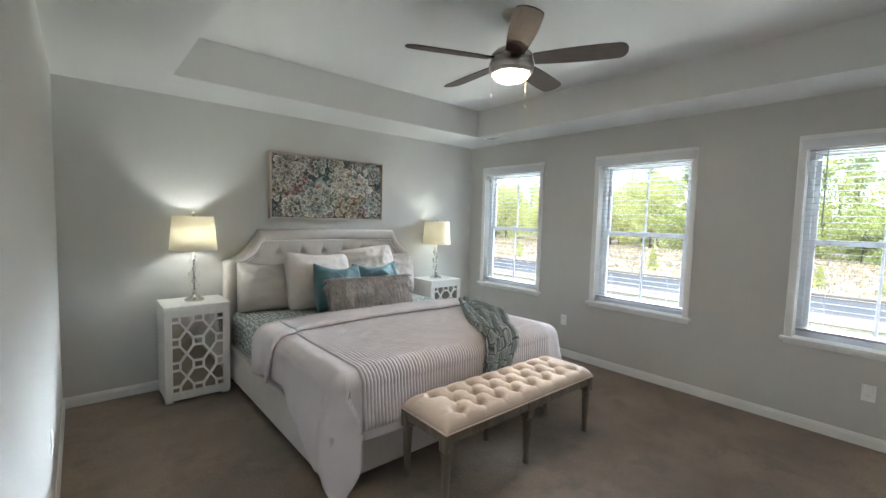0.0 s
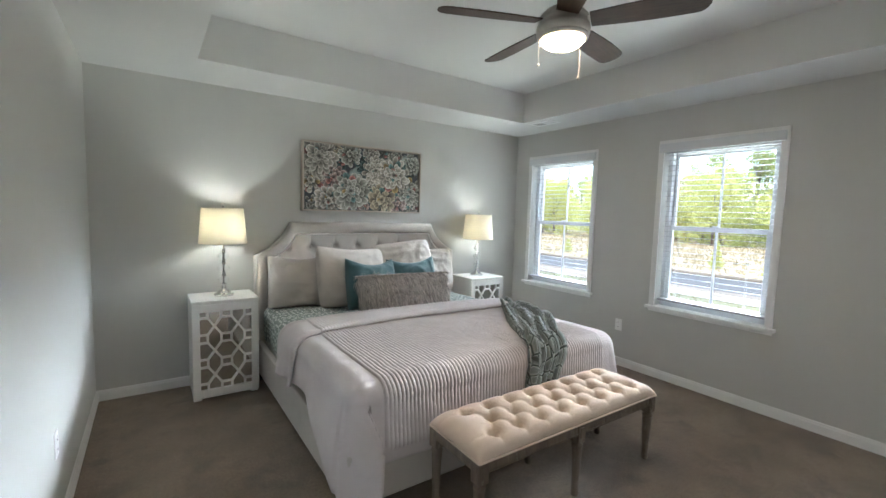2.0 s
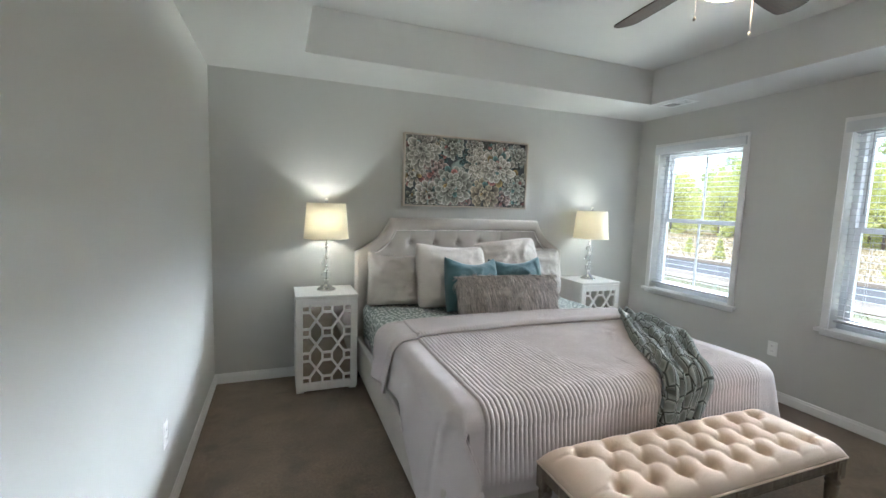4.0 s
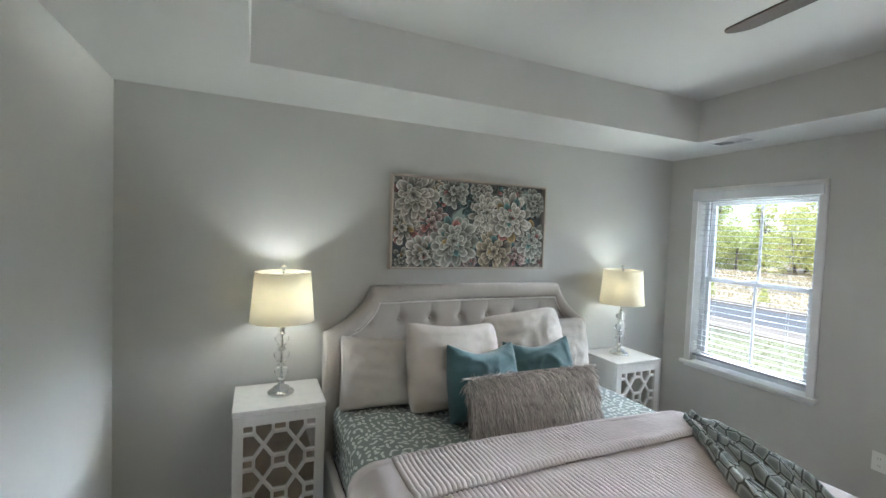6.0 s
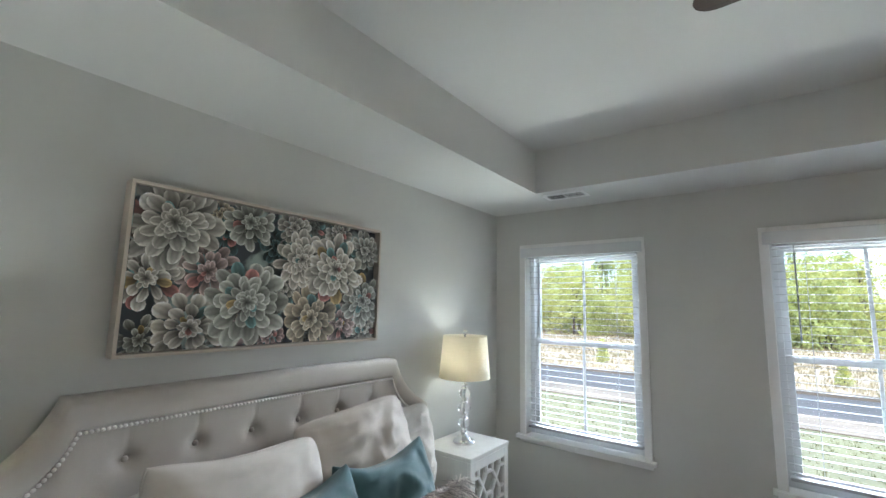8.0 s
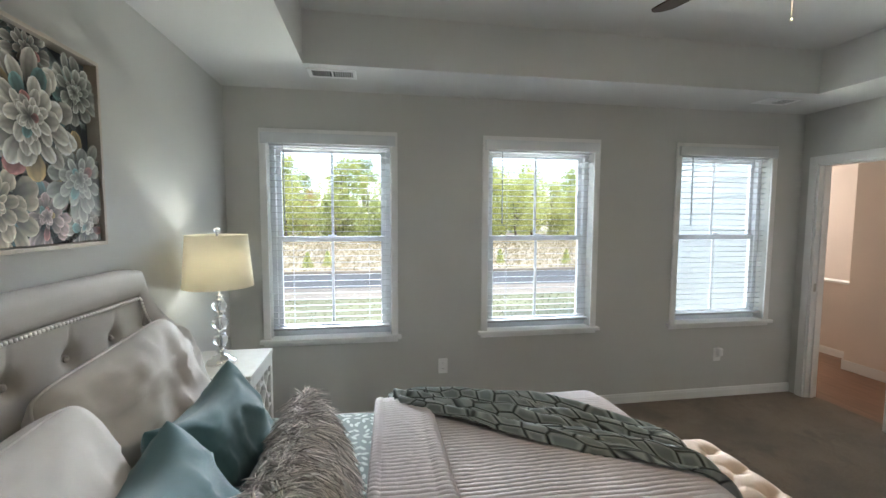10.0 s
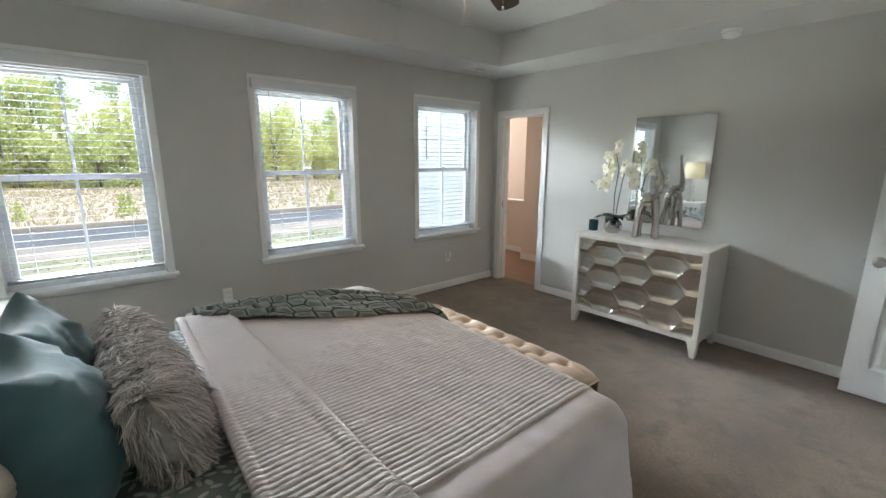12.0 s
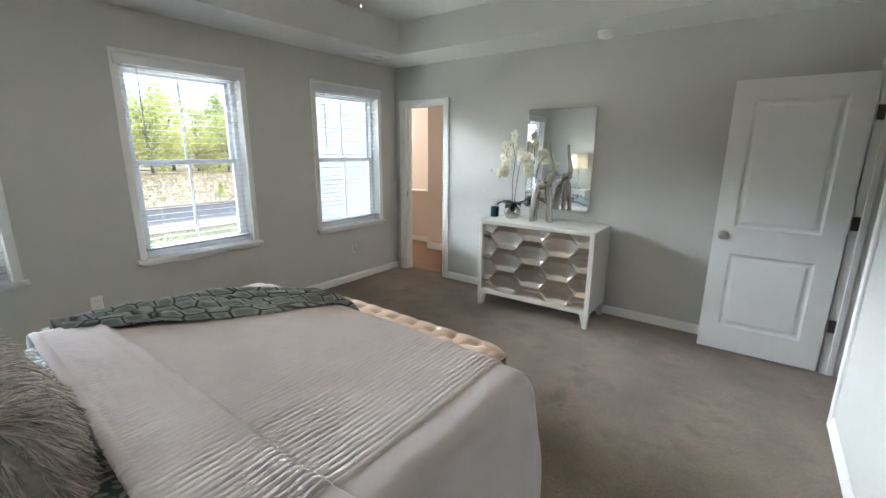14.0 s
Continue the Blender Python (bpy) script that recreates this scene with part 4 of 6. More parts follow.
def nightstand(m, label):
    root = thing("nightstand", m, label, "nightstand", "nightstands beside the bed")
    w, d, h = 0.455, 0.385, 0.765
    part("top", one_box(-w / 2 - 0.004, w / 2 + 0.004, 0.0, d, h - 0.026, h, 0.004), WASHED, root)
    for s in (-1, 1):
        part("side_panel", one_box(min(s * w / 2, s * (w / 2 - 0.02)), max(s * w / 2, s * (w / 2 - 0.02)), 0.026, d - 0.002, 0.026, h - 0.026, 0.002, 1), WASHED, root)
    part("back_panel", one_box(-w / 2 + 0.02, w / 2 - 0.02, d - 0.014, d - 0.004, 0.04, h - 0.026), WASHED, root)
    part("bottom", one_box(-w / 2 + 0.02, w / 2 - 0.02, 0.026, d - 0.014, 0.04, 0.06), WASHED, root)
    st, lo, hi = 0.050, 0.085, h - 0.085
    door = part("door", boxes((-w / 2, -w / 2 + st, 0.004, 0.024, 0.028, h - 0.028), (w / 2 - st, w / 2, 0.004, 0.024, 0.028, h - 0.028),
                              (-w / 2 + st, w / 2 - st, 0.004, 0.024, 0.028, lo), (-w / 2 + st, w / 2 - st, 0.004, 0.024, hi, h - 0.028), bevel=0.0015), WASHED, root)
    x0, x1 = -w / 2 + st - 0.002, w / 2 - st + 0.002
    part("mirror_panel", one_box(x0, x1, 0.0185, 0.0235, lo - 0.004, hi + 0.004), GREYGLASS, door, "grey mirrored panel behind the fretwork")
    px, pz = (x1 - x0 - 0.036) / 4, (hi - lo - 0.03) / 6
    ax, az = 0.035, 0.030
    for i in range(3):
        for j in range(4):
            cx, cz = x0 + 0.018 + i * 2 * px, lo + 0.015 + j * 2 * pz
            lines = [((cx - ax, cz - az), (cx + ax, cz - az)), ((cx + ax, cz - az), (cx + ax, cz + az)), ((cx + ax, cz + az), (cx - ax, cz + az)), ((cx - ax, cz + az), (cx - ax, cz - az))]
            lines += [((cx + sx * ax, cz + sz * az), (cx + sx * px, cz + sz * pz)) for sx in (-1, 1) for sz in (-1, 1)]
            for p, q in lines:
                c = clip(p, q, x0, x1, lo, hi)
                if c:
                    bm = bmesh.new()
                    bar(bm, c[0], c[1], 0.0150, 0.0065 + 0.0004 * ((i + j) % 2), 0.0184)
                    part("fretwork_bar", bm, WASHED, door)
    for s in (-1, 1):
        for y in (0.03, d - 0.06):
            part("foot", one_box(s * (w / 2 - 0.03) - 0.028, s * (w / 2 - 0.03) + 0.028, y, y + 0.05, 0.0, 0.04, 0.003, 1), WASHED, root)
    part("skirt", one_box(-w / 2 + 0.06, w / 2 - 0.06, 0.012, 0.026, 0.022, 0.04), WASHED, root)
    return root


nightstand(pose(0.822, 4.268, 0), "whitewashed nightstand with fretwork over a mirrored door")
nightstand(pose(3.432, 4.278, 0), "whitewashed nightstand with fretwork over a mirrored door")

SHADE = shade_cloth("cream_shade_cloth", (0.86, 0.82, 0.70))
BULB = glowing("frosted_bulb", (1.0, 0.86, 0.66), 8.0)


def table_lamp(m, label):
    root = thing("table_lamp", m, label, "lamp", "lamps on the nightstands")
    part("base", lathe([(0, 0), (0.073, 0), (0.074, 0.006), (0.072, 0.013), (0.060, 0.020), (0.046, 0.026), (0.044, 0.036), (0.020, 0.044), (0.016, 0.060), (0.011, 0.066), (0, 0.066)], 40), CHROME, root, "polished chrome base", True)
    z = 0.066
    for k, r in enumerate((0.020, 0.030, 0.022, 0.033, 0.022, 0.030, 0.019)):
        if k % 2:
            ball = part("crystal_ball", lathe([(0, -r)] + [(1.3 * r * math.cos(t), r * math.sin(t)) for t in np.linspace(-1.35, 1.35, 11)] + [(0, r)], 20), CRYSTAL, root, "clear faceted crystal ball", True, Matrix.Translation((0, 0, z + r)))
            z += 2 * r
        else:
            h = 0.030
            part("spacer", lathe([(0, 0), (r * 1.2, 0), (r * 1.2, 0.004), (r * 0.6, 0.008), (r * 0.8, h / 2), (r * 0.6, h - 0.008), (r * 1.2, h - 0.004), (r * 1.2, h), (0, h)], 20), CHROME, root, "", True, Matrix.Translation((0, 0, z)))
            z += h
    part("stem", tube([(0, 0, 0.06), (0, 0, 0.52)], 0.0055, 12), CHROME, root, "", True)
    part("socket", lathe([(0, 0.49), (0.017, 0.49), (0.018, 0.54), (0, 0.54)], 16), CHROME, root, "", True)
    part("bulb", lathe([(0, 0.54), (0.012, 0.542), (0.014, 0.555), (0.028, 0.585), (0.030, 0.605), (0.022, 0.63), (0, 0.64)], 18), clear("clear_bulb", (1, 1, 1), 0.3, 1.05), root, "", True).visible_shadow = False
    r0, r1, z0, z1 = 0.172, 0.149, 0.418, 0.690
    part("shade", lathe([(r0, z0), (r1, z1), (r1 - 0.0015, z1), (r0 - 0.0015, z0), (r0, z0)], 64), SHADE, root, "cream fabric drum shade, lit from inside", True)
    for zz, r in ((z0, r0), (z1, r1)):
        part("shade_rim", tube([(r * math.cos(t), r * math.sin(t), zz) for t in np.linspace(0, 2 * math.pi, 65)], 0.0022, 6), SHADE, root, "", True)
    part("spider", tube([(-r1, 0, z1 - 0.012), (0, 0, z1 - 0.006), (r1, 0, z1 - 0.012)], 0.0018, 6), CHROME, root)
    part("harp", tube([(0, 0.010, 0.53), (0, 0.055, 0.58), (0, 0.05, 0.65), (0, 0, z1 - 0.006), (0, -0.05, 0.65), (0, -0.055, 0.58), (0, -0.010, 0.53)], 0.0018, 6), CHROME, root)
    part("finial", lathe([(0, 0.684), (0.006, 0.686), (0.005, 0.700), (0.012, 0.706), (0.016, 0.715), (0.013, 0.726), (0, 0.732)], 18), CRYSTAL, root, "small crystal finial", True)
    return root


table_lamp(pose(0.832, 4.47, 0.765), "chrome and crystal table lamp, lit, with cream shade")
table_lamp(pose(3.435, 4.49, 0.765, 0, 0, 40), "chrome and crystal table lamp, lit, with cream shade")

OATWOOD = material("weathered_oak", (0.165, 0.125, 0.095), 0.7, vary=0.25, vary_scale=6, bump=0.5, bump_scale=90, stretch=(5, 5, 0.7), patch_tone=(0.36, 0.32, 0.27, 9.0, 0.60))
BENCHCLOTH = material("cream_bench_linen", (0.72, 0.575, 0.455), 0.85, vary=0.04, vary_scale=5, bump=0.3, bump_scale=700, sheen=0.2)


def bench():
    root = thing("tufted_bench", pose(2.178, 2.245, 0, 0, 0, -0.6), "cream tufted bench on weathered turned wooden legs", "bench")
    L, Dp = 1.370, 0.40
    buttons = [((k - 3.5) * 0.152, s * 0.112) for s in (-1, 1) for k in range(8)] + [((k - 3) * 0.152, 0.0) for k in range(7)]
    folds = []
    for bx, by in buttons:
        for cx, cy in buttons:
            if by == 0.0 and cy != 0.0 and abs(abs(bx - cx) - 0.076) < 0.01:
                folds.append(((bx, by), (cx, cy)))
    for bx, by in buttons:
        if by:
            folds.append(((bx, by), (bx, by * 1.9)))
            if abs(bx) > 0.5:
                folds.append(((bx, by), (bx + math.copysign(0.16, bx), by)))

    def seat(u, v):
        a, b = math.sin((u - 0.5) * math.pi * 0.98) , math.sin((v - 0.5) * math.pi * 0.98)
        x, y = a * L / 2, b * Dp / 2
        ed = max(0.0, 1 - abs(a) ** 14) * max(0.0, 1 - abs(b) ** 8)
        z = 0.405 + 0.078 * ed ** 0.5
        for bx, by in buttons:
            d2 = (x - bx) ** 2 + (y - by) ** 2
            if d2 < 0.02:
                z -= 0.040 * math.exp(-d2 / 0.0007) + 0.010 * math.exp(-d2 / 0.0028)
        f = 0.0
        for p, q in folds:
            dx, dy = q[0] - p[0], q[1] - p[1]
            t = max(0.0, min(1.0, ((x - p[0]) * dx + (y - p[1]) * dy) / (dx * dx + dy * dy)))
            e = (x - p[0] - t * dx) ** 2 + (y - p[1] - t * dy) ** 2
            if e < 0.003:
                f = max(f, math.exp(-e / 0.00010) + 0.5 * math.exp(-e / 0.0008))
        return (x, y, max(0.40, z - 0.0055 * f * ed))
    me = grid("seat_cushion", 260, 84, seat, lambda u, v: (u * L, v * Dp))
    cushion = mesh_part("seat_cushion", me, BENCHCLOTH, root, "", True)
    solid(cushion, 0.004)
    part("welt", tube([(s * L / 2 * 0.999, t * Dp / 2 * 0.999, 0.404) for s, t in ((-1, -1), (1, -1), (1, 1), (-1, 1), (-1, -1))], 0.005, 6), BENCHCLOTH, root)
    for bx, by in buttons:
        part("button", lathe([(0, 0.007), (0.006, 0.006), (0.010, 0.002), (0.010, -0.002), (0, -0.002)], 10), BENCHCLOTH, cushion, "", True, Matrix.Translation((bx, by, 0.434)))
    x, y = L / 2, Dp / 2
    for s in (-1, 1):
        part("apron", one_box(-x + 0.05, x - 0.05, min(s * (y - 0.006), s * (y - 0.028)), max(s * (y - 0.006), s * (y - 0.028)), 0.345, 0.401, 0.003, 1), OATWOOD, root)
        part("apron_bead", one_box(-x + 0.05, x - 0.05, min(s * (y - 0.006), s * (y - 0.001)), max(s * (y - 0.006), s * (y - 0.001)), 0.349, 0.358, 0.002, 1), OATWOOD, root)
        part("end_apron", one_box(min(s * (x - 0.006), s * (x - 0.028)), max(s * (x - 0.006), s * (x - 0.028)), -y + 0.05, y - 0.05, 0.345, 0.401, 0.003, 1), OATWOOD, root)
    prof = [(0, 0), (0.012, 0), (0.016, 0.006), (0.017, 0.030), (0.014, 0.036), (0.0145, 0.05), (0.021, 0.24), (0.022, 0.258), (0.017, 0.266), (0.024, 0.274), (0.024, 0.284), (0.017, 0.290), (0.020, 0.302), (0, 0.302)]
    prof = [(q * 1.22, z) for q, z in prof]
    for lx in (-x + 0.030, 0.0, x - 0.030):
        for ly in (-y + 0.030, y - 0.030):
            leg = part("leg", lathe(prof, 18), OATWOOD, root, "", True, Matrix.Translation((lx, ly, 0)))
            part("block", one_box(-0.0295, 0.0295, -0.0295, 0.0295, 0.300, 0.402, 0.003, 1), OATWOOD, leg)
            for fx, fy in ((0, -1), (0, 1), (-1, 0), (1, 0)):
                part("rosette_panel", one_box(fx * 0.0305 - (0.016 if fx == 0 else 0.002), fx * 0.0305 + (0.016 if fx == 0 else 0.002), fy * 0.0305 - (0.016 if fy == 0 else 0.002), fy * 0.0305 + (0.016 if fy == 0 else 0.002), 0.325, 0.385, 0.001, 1), OATWOOD, leg)
    return root


bench()


def attribute_paint(name, rough):
    m = bpy.data.materials.new(name)
    m.use_nodes = True
    nt = m.node_tree
    b = nt.nodes["Principled BSDF"]
    b.inputs["Roughness"].default_value = rough
    at = nt.nodes.new("ShaderNodeVertexColor")
    at.layer_name = "pigment"
    tc = nt.nodes.new("ShaderNodeTexCoord")
    n1 = nt.nodes.new("ShaderNodeTexNoise")
    n1.inputs["Scale"].default_value, n1.inputs["Detail"].default_value = 60, 6
    nt.links.new(tc.outputs["Object"], n1.inputs["Vector"])
    mr = nt.nodes.new("ShaderNodeMapRange")
    mr.inputs["To Min"].default_value, mr.inputs["To Max"].default_value = 0.7, 1.25
    nt.links.new(n1.outputs["Fac"], mr.inputs["Value"])
    sc = nt.nodes.new("ShaderNodeVectorMath")
    sc.operation = "SCALE"
    nt.links.new(at.outputs["Color"], sc.inputs[0])
    nt.links.new(mr.outputs["Result"], sc.inputs["Scale"])
    nt.links.new(sc.outputs["Vector"], b.inputs["Base Color"])
    return m


PAINT = attribute_paint("painted_petals", 0.55)


def canvas_ground():
    """The picture's background: dark and pale washes of green, blue and rose."""
    m = material("painted_background", (0.1, 0.12, 0.12), 0.6, vary=0.0, bump=0.2, bump_scale=500)
    nt = m.node_tree
    b = nt.nodes["Principled BSDF"]
    tc = nt.nodes.new("ShaderNodeTexCoord")
    last = None
    for k, (col, scale, cut) in enumerate((((0.05, 0.06, 0.07), 4, 0.3), ((0.30, 0.36, 0.34), 7, 0.53), ((0.13, 0.25, 0.25), 6, 0.58), ((0.40, 0.28, 0.28), 5, 0.62), ((0.45, 0.33, 0.15), 8, 0.69))):
        n1 = nt.nodes.new("ShaderNodeTexNoise")
        n1.inputs["Scale"].default_value, n1.inputs["Detail"].default_value, n1.inputs["Distortion"].default_value = scale, 6, 0.6
        ad = nt.nodes.new("ShaderNodeVectorMath")
        ad.inputs[1].default_value = (k * 7.3, k * 3.1, k * 5.7)
        nt.links.new(tc.outputs["Object"], ad.inputs[0])
        nt.links.new(ad.outputs["Vector"], n1.inputs["Vector"])
        mr = nt.nodes.new("ShaderNodeMapRange")
        mr.inputs["From Min"].default_value, mr.inputs["From Max"].default_value = cut, cut + 0.08
        nt.links.new(n1.outputs["Fac"], mr.inputs["Value"])
        mx = nt.nodes.new("ShaderNodeMix")
        mx.data_type = "RGBA"
        nt.links.new(mr.outputs["Result"], mx.inputs["Factor"])
        mx.inputs[6].default_value = (0.08, 0.10, 0.10, 1)
        if last:
            nt.links.new(last, mx.inputs[6])
        mx.inputs[7].default_value = (*col, 1)
        last = mx.outputs[2]
    nt.links.new(last, b.inputs["Base Color"])
    return m


def painted_flower(rng, radius, tint, rings):
    """A dahlia as the painter laid it: ring over ring of long flat petals, pale at the rim and dark at the throat."""
    pts, faces, cols = [], [], []
    lift = 0.0
    for ring in range(rings):
        f = 1 - ring / rings
        count = max(5, int(9 * f) + 4)
        length = radius * (0.50 * f + 0.14)
        inner = radius * max(0.0, f - 0.50)
        for k in range(count):
            t = 2 * math.pi * (k + 0.5 * (ring % 2)) / count + rng.normal(0, 0.12)
            half = min(length * 0.36, math.pi * (inner + length * 0.62) / count * 1.1) * rng.uniform(0.75, 1.1)
            ln = length * rng.uniform(0.80, 1.12)
            shade = rng.uniform(0.55, 1.15)
            c = np.array(tint) * shade
            if rng.uniform() < 0.06:
                c = np.array(((0.55, 0.40, 0.18), (0.55, 0.24, 0.22), (0.20, 0.36, 0.36))[rng.integers(3)]) * shade
            lift += 0.000006
            bend = rng.normal(0, 0.10)
            shape = ((0.0, 0.20), (0.25, 0.62), (0.55, 1.0), (0.80, 0.88), (0.94, 0.52), (1.0, 0.08))
            n = len(pts)
            for (fl, fw) in shape:
                x0 = inner + ln * fl
                for s in (-1, -0.86, -0.4, 0.0, 0.4, 0.86, 1):
                    y0 = half * fw * s + bend * ln * fl * fl
                    pts.append((x0 * math.cos(t) - y0 * math.sin(t), -(lift + ring * 0.00012), x0 * math.sin(t) + y0 * math.cos(t)))
                    rim = 1.25 if abs(s) > 0.8 else (0.55 if s else 0.66)
                    v = c * rim * (0.05 + 1.12 * fl ** 1.5) * (1.1 if fl > 0.9 else 1.0)
                    cols.append((*np.clip(v, 0.012, 0.85), 1.0))
            for i in range(5):
                for j in range(6):
                    faces.append((n + i * 7 + j, n + i * 7 + j + 1, n + (i + 1) * 7 + j + 1, n + (i + 1) * 7 + j))
    me = bpy.data.meshes.new("painted_flower")
    me.from_pydata(pts, [], faces)
    me.color_attributes.new("pigment", "FLOAT_COLOR", "POINT").data.foreach_set("color", [v for c in cols for v in c])
    return me


def wall_art():
    w, h = 1.238, 0.632
    root = thing("wall_art", pose(2.114, D, 1.453), "framed print of pale dahlias with teal and rose petals", "picture")
    FRAME = material("champagne_wood_frame", (0.50, 0.44, 0.37), 0.45, vary=0.08, vary_scale=8, bump=0.2, bump_scale=80)
    part("frame", boxes((-w / 2, w / 2, -0.064, -0.002, 0, 0.013), (-w / 2, w / 2, -0.064, -0.002, h - 0.013, h), (-w / 2, -w / 2 + 0.013, -0.064, -0.002, 0.013, h - 0.013), (w / 2 - 0.013, w / 2, -0.064, -0.002, 0.013, h - 0.013), bevel=0.0015), FRAME, root)
    # Dark board behind the canvas; its colour gives the gap's shade.
    part("gap_shade_board", one_box(-w / 2 + 0.013, w / 2 - 0.013, -0.010, -0.003, 0.013, h - 0.013), DARK, root)
    x0, x1, z0, z1 = -w / 2 + 0.017, w / 2 - 0.017, 0.017, h - 0.017
    part("canvas", one_box(x0, x1, -0.027, -0.010, z0, z1), canvas_ground(), root)
    rng = np.random.default_rng(21)
    PALE, GREY, SAGE, TAN, ROSE = (0.84, 0.79, 0.69), (0.64, 0.61, 0.54), (0.63, 0.64, 0.57), (0.70, 0.60, 0.44), (0.66, 0.50, 0.47)
    blooms = [(-0.16, 0.20, 0.17, SAGE, 7), (0.30, 0.38, 0.165, PALE, 7), (0.10, 0.41, 0.13, PALE, 7), (-0.47, 0.50, 0.17, GREY, 7), (0.17, 0.13, 0.14, TAN, 5), (-0.38, 0.10, 0.13, PALE, 4),
              (0.50, 0.22, 0.13, SAGE, 5), (-0.17, 0.55, 0.11, SAGE, 4), (0.35, 0.10, 0.09, ROSE, 4), (0.50, 0.50, 0.10, SAGE, 4), (-0.54, 0.28, 0.11, PALE, 4), (0.05, 0.56, 0.08, GREY, 4), (-0.33, 0.32, 0.12, ROSE, 4),
              (0.53, 0.07, 0.10, PALE, 4), (-0.54, 0.06, 0.08, SAGE, 3), (0.32, 0.57, 0.08, GREY, 3), (0.02, 0.27, 0.08, GREY, 4), (-0.04, 0.06, 0.07, ROSE, 3), (-0.30, 0.56, 0.06, TAN, 3)]
    dim = [(0.16, 0.17, 0.15), (0.11, 0.20, 0.21), (0.24, 0.20, 0.17), (0.24, 0.25, 0.23), (0.06, 0.08, 0.08)]
    blooms += [(rng.uniform(-0.58, 0.58), rng.uniform(0.03, 0.60), rng.uniform(0.05, 0.10), dim[rng.integers(5)], 4) for _ in range(30)]
    for n, (x, z, r, tint, rings) in enumerate(reversed(blooms)):
        me = painted_flower(rng, r, tint, rings)
        bm = bmesh.new()
        bm.from_mesh(me)
        for v in bm.verts:
            v.co.x += x
            v.co.y += -0.0275 - n * 0.0007
            v.co.z += z
        for axis, lim, sign in ((0, x0, -1), (0, x1, 1), (2, z0, -1), (2, z1, 1)):
            no = Vector((0, 0, 0))
            no[axis] = sign
            co = Vector((0, 0, 0))
            co[axis] = lim
            bmesh.ops.bisect_plane(bm, geom=list(bm.verts) + list(bm.edges) + list(bm.faces), plane_co=co, plane_no=no, clear_outer=True)
        part("painted_flower", bm, PAINT, root)


wall_art()

# ---- dresser wall ----
SILVERLEAF = material("silver_leaf", (0.72, 0.68, 0.62), 0.27, 1.0, vary=0.10, vary_scale=8, bump=0.25, bump_scale=90, stretch=(1, 1, 8), spread=0.04)
DRESSWHITE = material("ivory_dresser_paint", (0.66, 0.64, 0.59), 0.5, vary=0.03, vary_scale=5, bump=0.15, bump_scale=50, stretch=(6, 1, 1))


